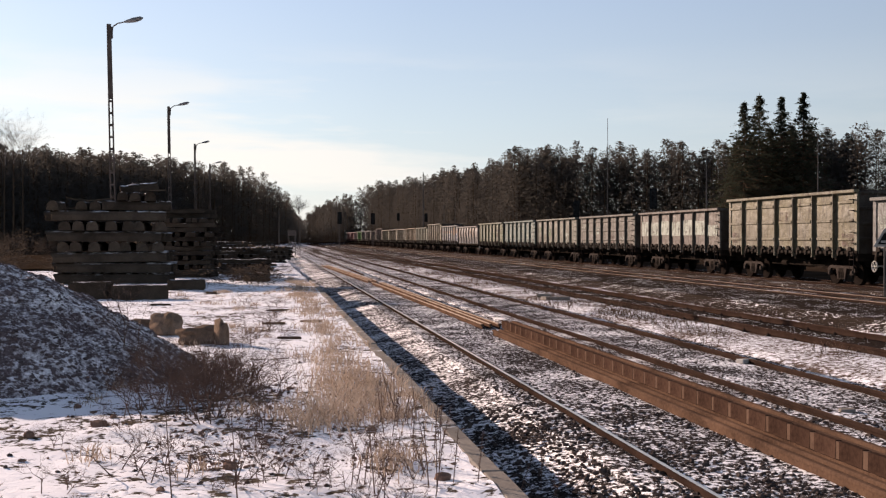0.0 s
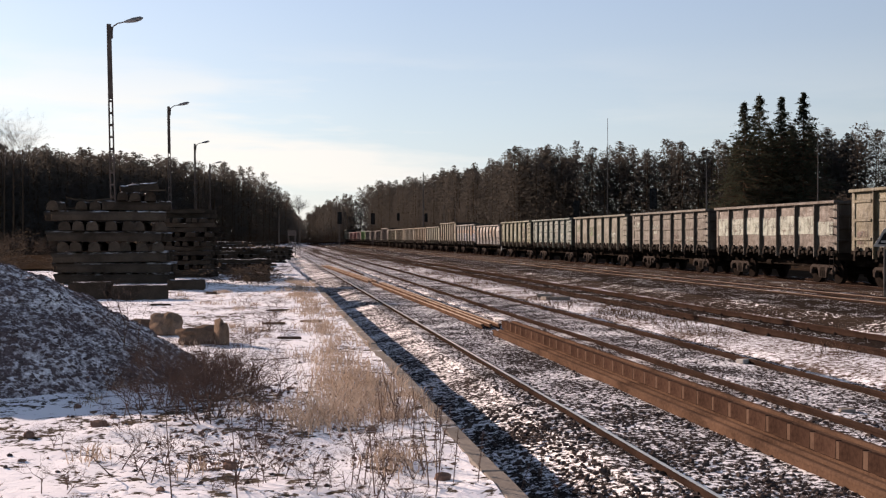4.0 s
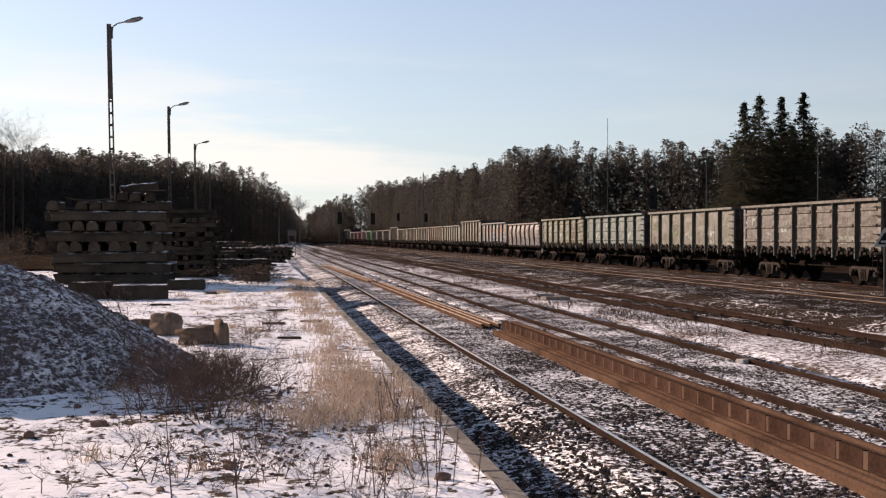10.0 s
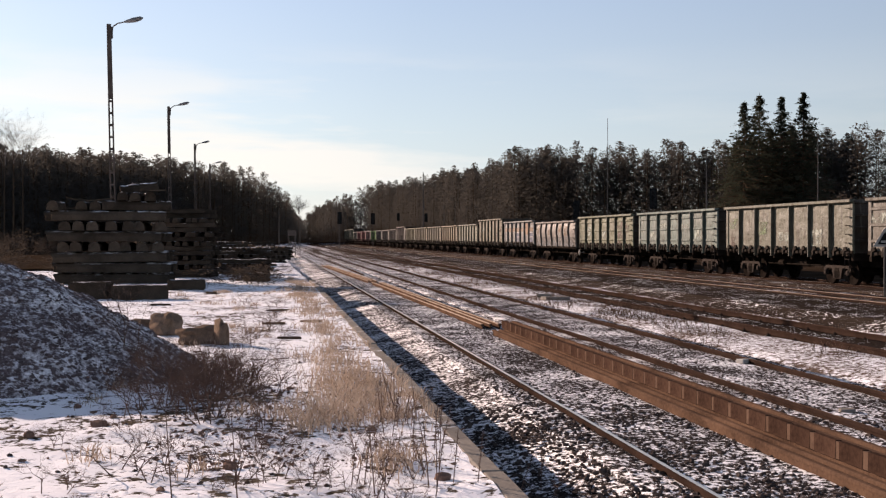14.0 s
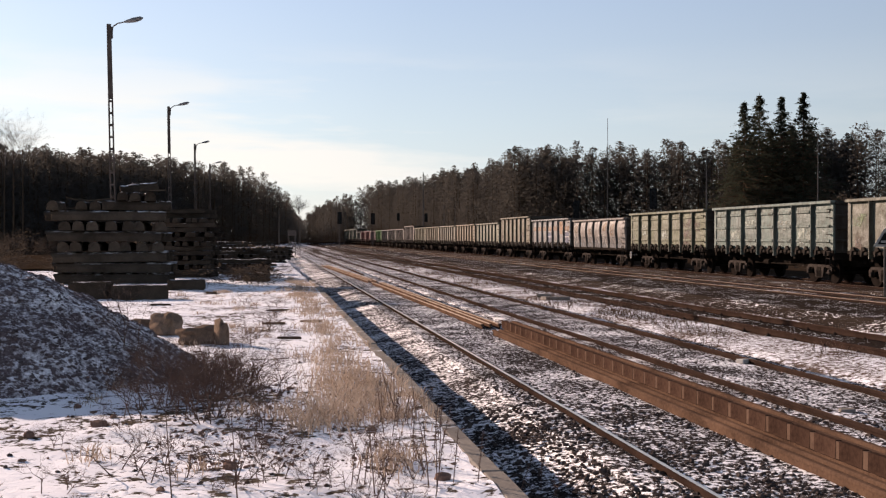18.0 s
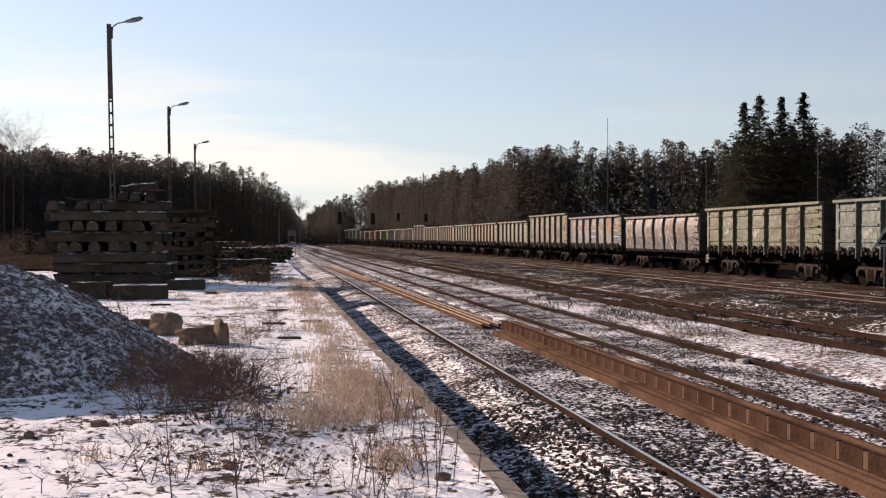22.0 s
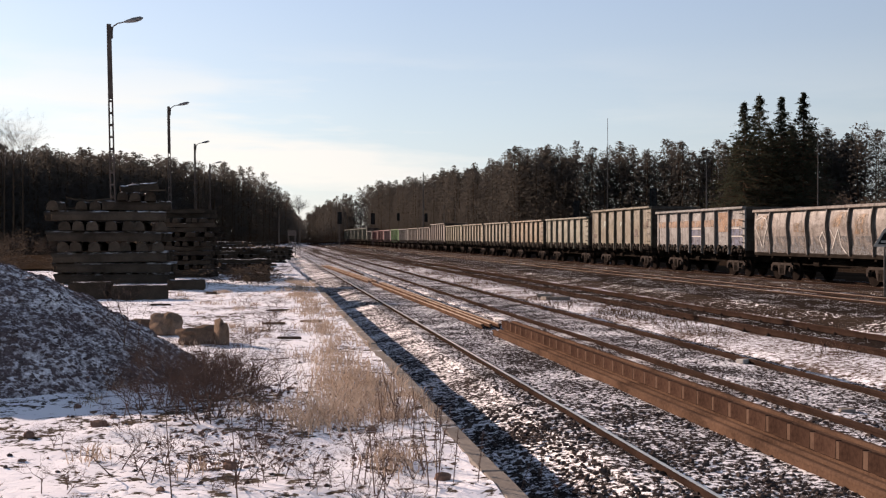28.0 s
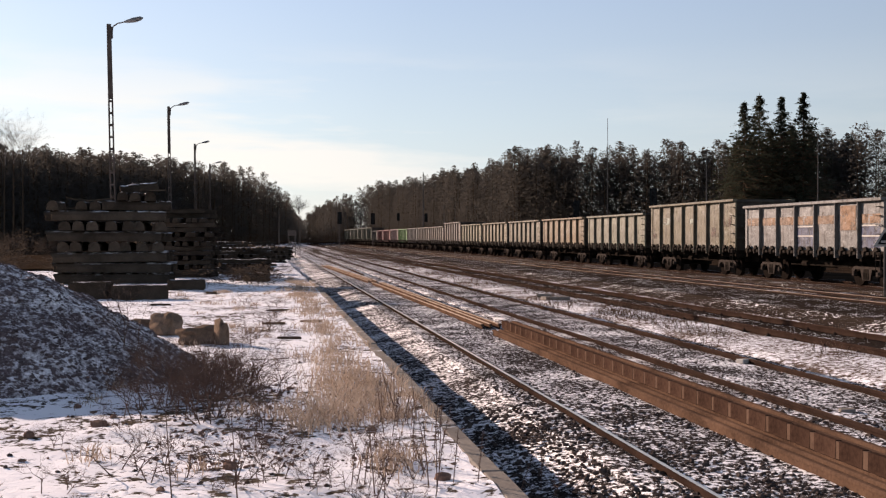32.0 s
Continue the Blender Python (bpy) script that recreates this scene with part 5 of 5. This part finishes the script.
# ---------------------------------------------------------------- loose stones
def pebbles(name, count, spots, key, label, size=(0.02, 0.05)):
    """Loose stones, one object of many small angular lumps."""
    bm = bmesh.new()
    bmesh.ops.create_icosphere(bm, subdivisions=1, radius=1.0)
    base = np.array([v.co[:] for v in bm.verts])
    faces = [[v.index for v in f.verts] for f in bm.faces]
    bm.free()
    tri = []
    far = np.array(((1, 0, 0), (0, 1, 0), (-1, 0, 0), (0, -1, 0), (0, 0, 1)), float)
    far_faces = [[0, 1, 4], [1, 2, 4], [2, 3, 4], [3, 0, 4]]
    r = np.random.default_rng(11)
    for _ in range(count):
        x, y, z = spots(r)
        s = r.uniform(*size)
        b, f = (base, faces) if y < 13.5 else (far, far_faces)
        p = b * r.uniform(0.6, 1.2, (len(b), 1)) * s * np.array((1.25, 1.0, 0.75))
        a = r.uniform(0, 6.28)
        c, d = math.cos(a), math.sin(a)
        q = np.column_stack((p[:, 0] * c - p[:, 1] * d, p[:, 0] * d + p[:, 1] * c, p[:, 2])) + (x, y, z)
        tri.append(q[np.array(f).ravel()])
    return tagged(new(name, joined(name, [(key, tri)])), label, "stones", kind="stuff")


def on_bed(r):
    y = 6.5 + 52 * r.uniform(0, 1) ** 1.9
    x = r.uniform(1.75, 8.2)
    if x < 2.5 and r.uniform() < 0.5:
        x += 1.1
    return x, y, (-0.074 if x < 5.4 else -0.084) + r.uniform(-0.012, 0.012) - 0.17 * min(max(2.9 - x, 0), 1)


pebbles("ballast_stones", 26000, on_bed, "stone", "dark angular ballast stones poking out of the snow", (0.012, 0.031))


def on_heap(r):
    x, y = r.uniform(-8, -0.8), r.uniform(12.1, 16.4)
    return x, y, ground_z(x, y) + heap_z(x, y) - 0.035


pebbles("heap_stones", 11000, on_heap, "heap_stone", "grey gravel stones of the heap", (0.012, 0.034))


def on_platform(r):
    y = 7 + 40 * r.uniform(0, 1) ** 2
    x = r.uniform(-8, 1.4)
    return x, y, ground_z(x, y) + 0.025


def at_foot(r):
    depth = r.uniform(8.2, 14.0)
    x, y = at_view(r.normal() * 0.065 - 0.17, depth)
    return x, y, ground_z(x, y) + 0.024 + heap_z(x, y)


pebbles("litter", 950, at_foot, "brown_stone", "brown clods and leaf litter round the bushes", (0.005, 0.022))
pebbles("platform_stones", 520, on_platform, "stone", "small dark stones and clods on the snowy platform", (0.008, 0.026))

# ---------------------------------------------------------------- dry grass, weeds and bushes
def grass(name, count, spots, label, height=(0.08, 0.27), key="straw"):
    r = np.random.default_rng(21)
    out = []
    for _ in range(count):
        x, y, f = spots(r)
        z = ground_z(x, y)
        h = r.uniform(*height) * f
        a, lean = r.uniform(0, 6.28), r.uniform(0.1, 1.0) * h
        dx, dy, w = math.cos(a) * lean, math.sin(a) * lean, 0.0042 if y < 20 else 0.006
        p0, p1, p2 = np.array((x - w, y, z)), np.array((x + w, y, z)), np.array((x + dx * 0.4, y + dy * 0.4, z + h * 0.65))
        p3 = np.array((x + dx, y + dy, z + h * 0.95))
        sw = np.array((w * 0.8, 0, 0))
        out.append(np.vstack((p0, p1, p2 + sw, p0, p2 + sw, p2 - sw, p2 - sw * 1.4, p2 + sw * 1.4, p3)))
    return tagged(new(name, joined(name, [(key, out)])), label, "dry grass", kind="stuff")


TUFTS = [(random.gauss(1.0, 0.2), 9.5 + 40 * random.random() ** 1.2, random.uniform(0.3, 0.8), random.uniform(0.06, 0.2)) for _ in range(170)]
TUFTS += [(random.gauss(0.88, 0.22), min(max(random.gauss(12.9, 1.8), 10.6), 18.0), random.uniform(0.5, 1.0), random.uniform(0.12, 0.3)) for _ in range(60)]
TUFTS += [(random.uniform(-3, 1.3), random.uniform(7.5, 40), random.uniform(0.3, 0.7), random.uniform(0.05, 0.15)) for _ in range(60)]


for px, py, n in ((-0.035, 0.203, 5), (-0.13, 0.168, 4), (-0.155, 0.16, 3), (-0.105, 0.165, 3)):
    x, y = on_ground(px, py, Z_PLAT)
    TUFTS += [(x + random.gauss(0, 0.1), y + random.gauss(0, 0.14), random.uniform(0.5, 1.0), 0.11) for _ in range(n)]


def grass_spots(r):
    x, y, f, w = TUFTS[r.integers(len(TUFTS))]
    return min(x + r.normal() * w, 1.5), y + r.normal() * w * 1.5, f


grass("dry_grass", 9000, grass_spots, "pale dry grass along the platform edge")


def yard_spots(r):
    lane = r.integers(6)
    x = (r.uniform(8.1, 10.5), r.uniform(12.3, 15.5), r.uniform(8.3, 10.3), r.uniform(2.2, 8.0), r.uniform(12.4, 18.0), r.uniform(19.9, 22.0))[lane]
    y = 18 + 130 * r.uniform(0, 1) ** 1.3
    c = noise.noise(Vector((x * 0.7, y * 0.25, 3)))
    if c < 0.05:
        y += 9
    return x, y, 0.35 + 0.3 * r.uniform(0, 1)


grass("yard_weeds", 20000, yard_spots, "short brown weeds and grass between the tracks", (0.10, 0.30), "weed")


def bush(x, y, h, seed, levels, width, label, z=None, shoots=5, key="twig", name="bare_bush", spread_a=0.6):
    r = np.random.default_rng(seed)
    tri = twiggy(r, h, levels, width, spread_a, shoots)
    ob = new(name, joined(name, [(key, [tri])]))
    ob.matrix_basis = pose(x, y, ground_z(x, y) if z is None else z)
    return tagged(ob, label, "bush")


for k in range(34):
    depth = min(max(random.gauss(12.0, 1.0), 10.2), 14.0)
    off = min(max(random.gauss(-0.226, 0.04), -0.31), -0.145)
    x, y = at_view(off, depth)
    bush(x, y, random.uniform(0.35, 0.95), k, 5, 0.0065, "bare brown bush at the foot of the gravel heap", ground_z(x, y) + heap_z(x, y) * 0.9, 4)
for k in range(18):
    x, y = at_view(random.uniform(-0.30, -0.165), random.uniform(12.2, 14.2))
    bush(x, y, random.uniform(0.25, 0.6), 300 + k, 5, 0.0055, "bare brown bush on the flank of the gravel heap", ground_z(x, y) + heap_z(x, y) - 0.04, 4)
for k in range(14):
    depth = random.uniform(14.5, 30)
    x, y = at_view(random.uniform(-0.19, -0.14), depth)
    bush(x, y, random.uniform(0.25, 0.5), 200 + k, 5, 0.005, "small bare bush growing on the snowy platform", None, 4)
for k in range(38):
    depth = random.uniform(7.0, 10.4)
    x, y = at_view(random.uniform(-0.36, -0.02) if k % 2 else random.gauss(-0.10, 0.05), depth)
    bush(x, y, random.uniform(0.15, 0.46), 40 + k, 5, 0.0032, "small bare weed in the snow", None, 3, "twig", "dry_weed")
for px, py, h, w in ((-0.277, 0.207, 0.5, 0.006), (-0.245, 0.215, 0.45, 0.006), (-0.34, 0.225, 0.35, 0.005), (-0.185, 0.222, 0.5, 0.006), (-0.14, 0.215, 0.42, 0.005), (-0.04, 0.215, 0.45, 0.006), (-0.16, 0.17, 0.4, 0.006)):
    x, y = on_ground(px, py, Z_PLAT)
    bush(x, y, h, int(1000 - px * 1000), 5, w, "reddish bare weed standing in the thin snow", None, 4, "twig", "dry_weed")
stalks = []
r = np.random.default_rng(80)
for k in range(30):
    y = random.uniform(7.2, 9.6)
    x = random.uniform(0.5, 1.4) if k % 3 else random.uniform(1.9, 3.0)
    z, h = ground_z(x, y) - 0.02, random.uniform(0.2, 0.55)
    lx, ly = random.gauss(0, 0.09), random.gauss(0, 0.09)
    stalks.append(stick((x, y, z), (x + lx, y + ly, z + h), 0.005, 0.003, 3))
    for q in range(14):
        u = 0.35 + 0.65 * q / 13
        stalks.append(tri_cloud(r, (x + lx * u + r.normal() * 0.012, y + ly * u, z + h * u), (0.008, 0.008, 0.018), 4, 0.008))
for k in range(16):
    x, y = on_ground(-0.040 + random.gauss(0, 0.009), 0.163 + random.gauss(0, 0.004), Z_PLAT)
    z = ground_z(x, y) - 0.02
    stalks.append(stick((x, y, z), (x + random.gauss(0, 0.07), y, z + random.uniform(0.3, 0.55)), 0.004, 0.0025, 3))
for px, py, h in ((-0.24, 0.235, 0.62), (-0.182, 0.232, 0.6), (-0.06, 0.228, 0.5), (-0.012, 0.222, 0.5)):
    x, y = on_ground(px, py, Z_PLAT)
    z = ground_z(x, y) - 0.02
    stalks.append(stick((x, y, z), (x - 0.04, y, z + h), 0.006, 0.003, 3))
tagged(new("dry_stalks", joined("dry_stalks", [("twig", stalks)])), "tall dry seed stalks at the platform edge", "dry stalks", kind="stuff")


# ---------------------------------------------------------------- what moves
# seconds, and wagon lengths rolled on
TRAVEL = ((0.0, 0.000), (2.0, 0.447), (4.0, 0.875), (6.0, 1.293), (8.0, 1.706), (10.0, 2.120), (12.0, 2.539), (14.0, 2.966), (16.0, 3.404), (18.0, 3.853), (20.0, 4.313), (22.0, 4.782), (24.0, 5.258), (26.0, 5.738), (28.0, 6.216), (30.0, 6.687), (32.0, 7.143))
START = 4.176


def gone(t):
    """Wagon lengths that the train has rolled on by t seconds."""
    k = min(max(int(t / 2.0), 1), len(TRAVEL) - 3)
    p0, p1, p2, p3 = [b for _, b in TRAVEL[k - 1:k + 3]]
    u = t / 2.0 - k
    return p1 + 0.5 * u * (p2 - p0 + u * (2 * p0 - 5 * p1 + 4 * p2 - p3 + u * (3 * (p1 - p2) + p3 - p0)))


def motions():
    for i, ob in WAGONS.items():
        rows = []
        for k in range(17):
            t = k * 2.0
            s = (i + START - gone(t)) * PITCH - 9.9
            x, y, a = along(TRAIN_X, s)
            rows.append((t, pose(x, y, 0.0, 0, 0, -math.degrees(a))))
        walk(ob, rows)
        if i > 9:
            continue
        for wheels in [w for b in ob.children if b.name.startswith("bogie") for w in b.children if w.name.startswith("wheelset")]:
            base = wheels.matrix_basis.translation.copy()
            walk(wheels, [(k * 0.2, pose(base.x, base.y, base.z, math.degrees(gone(k * 0.2) * PITCH / 0.475) % 360)) for k in range(161)])


motions()
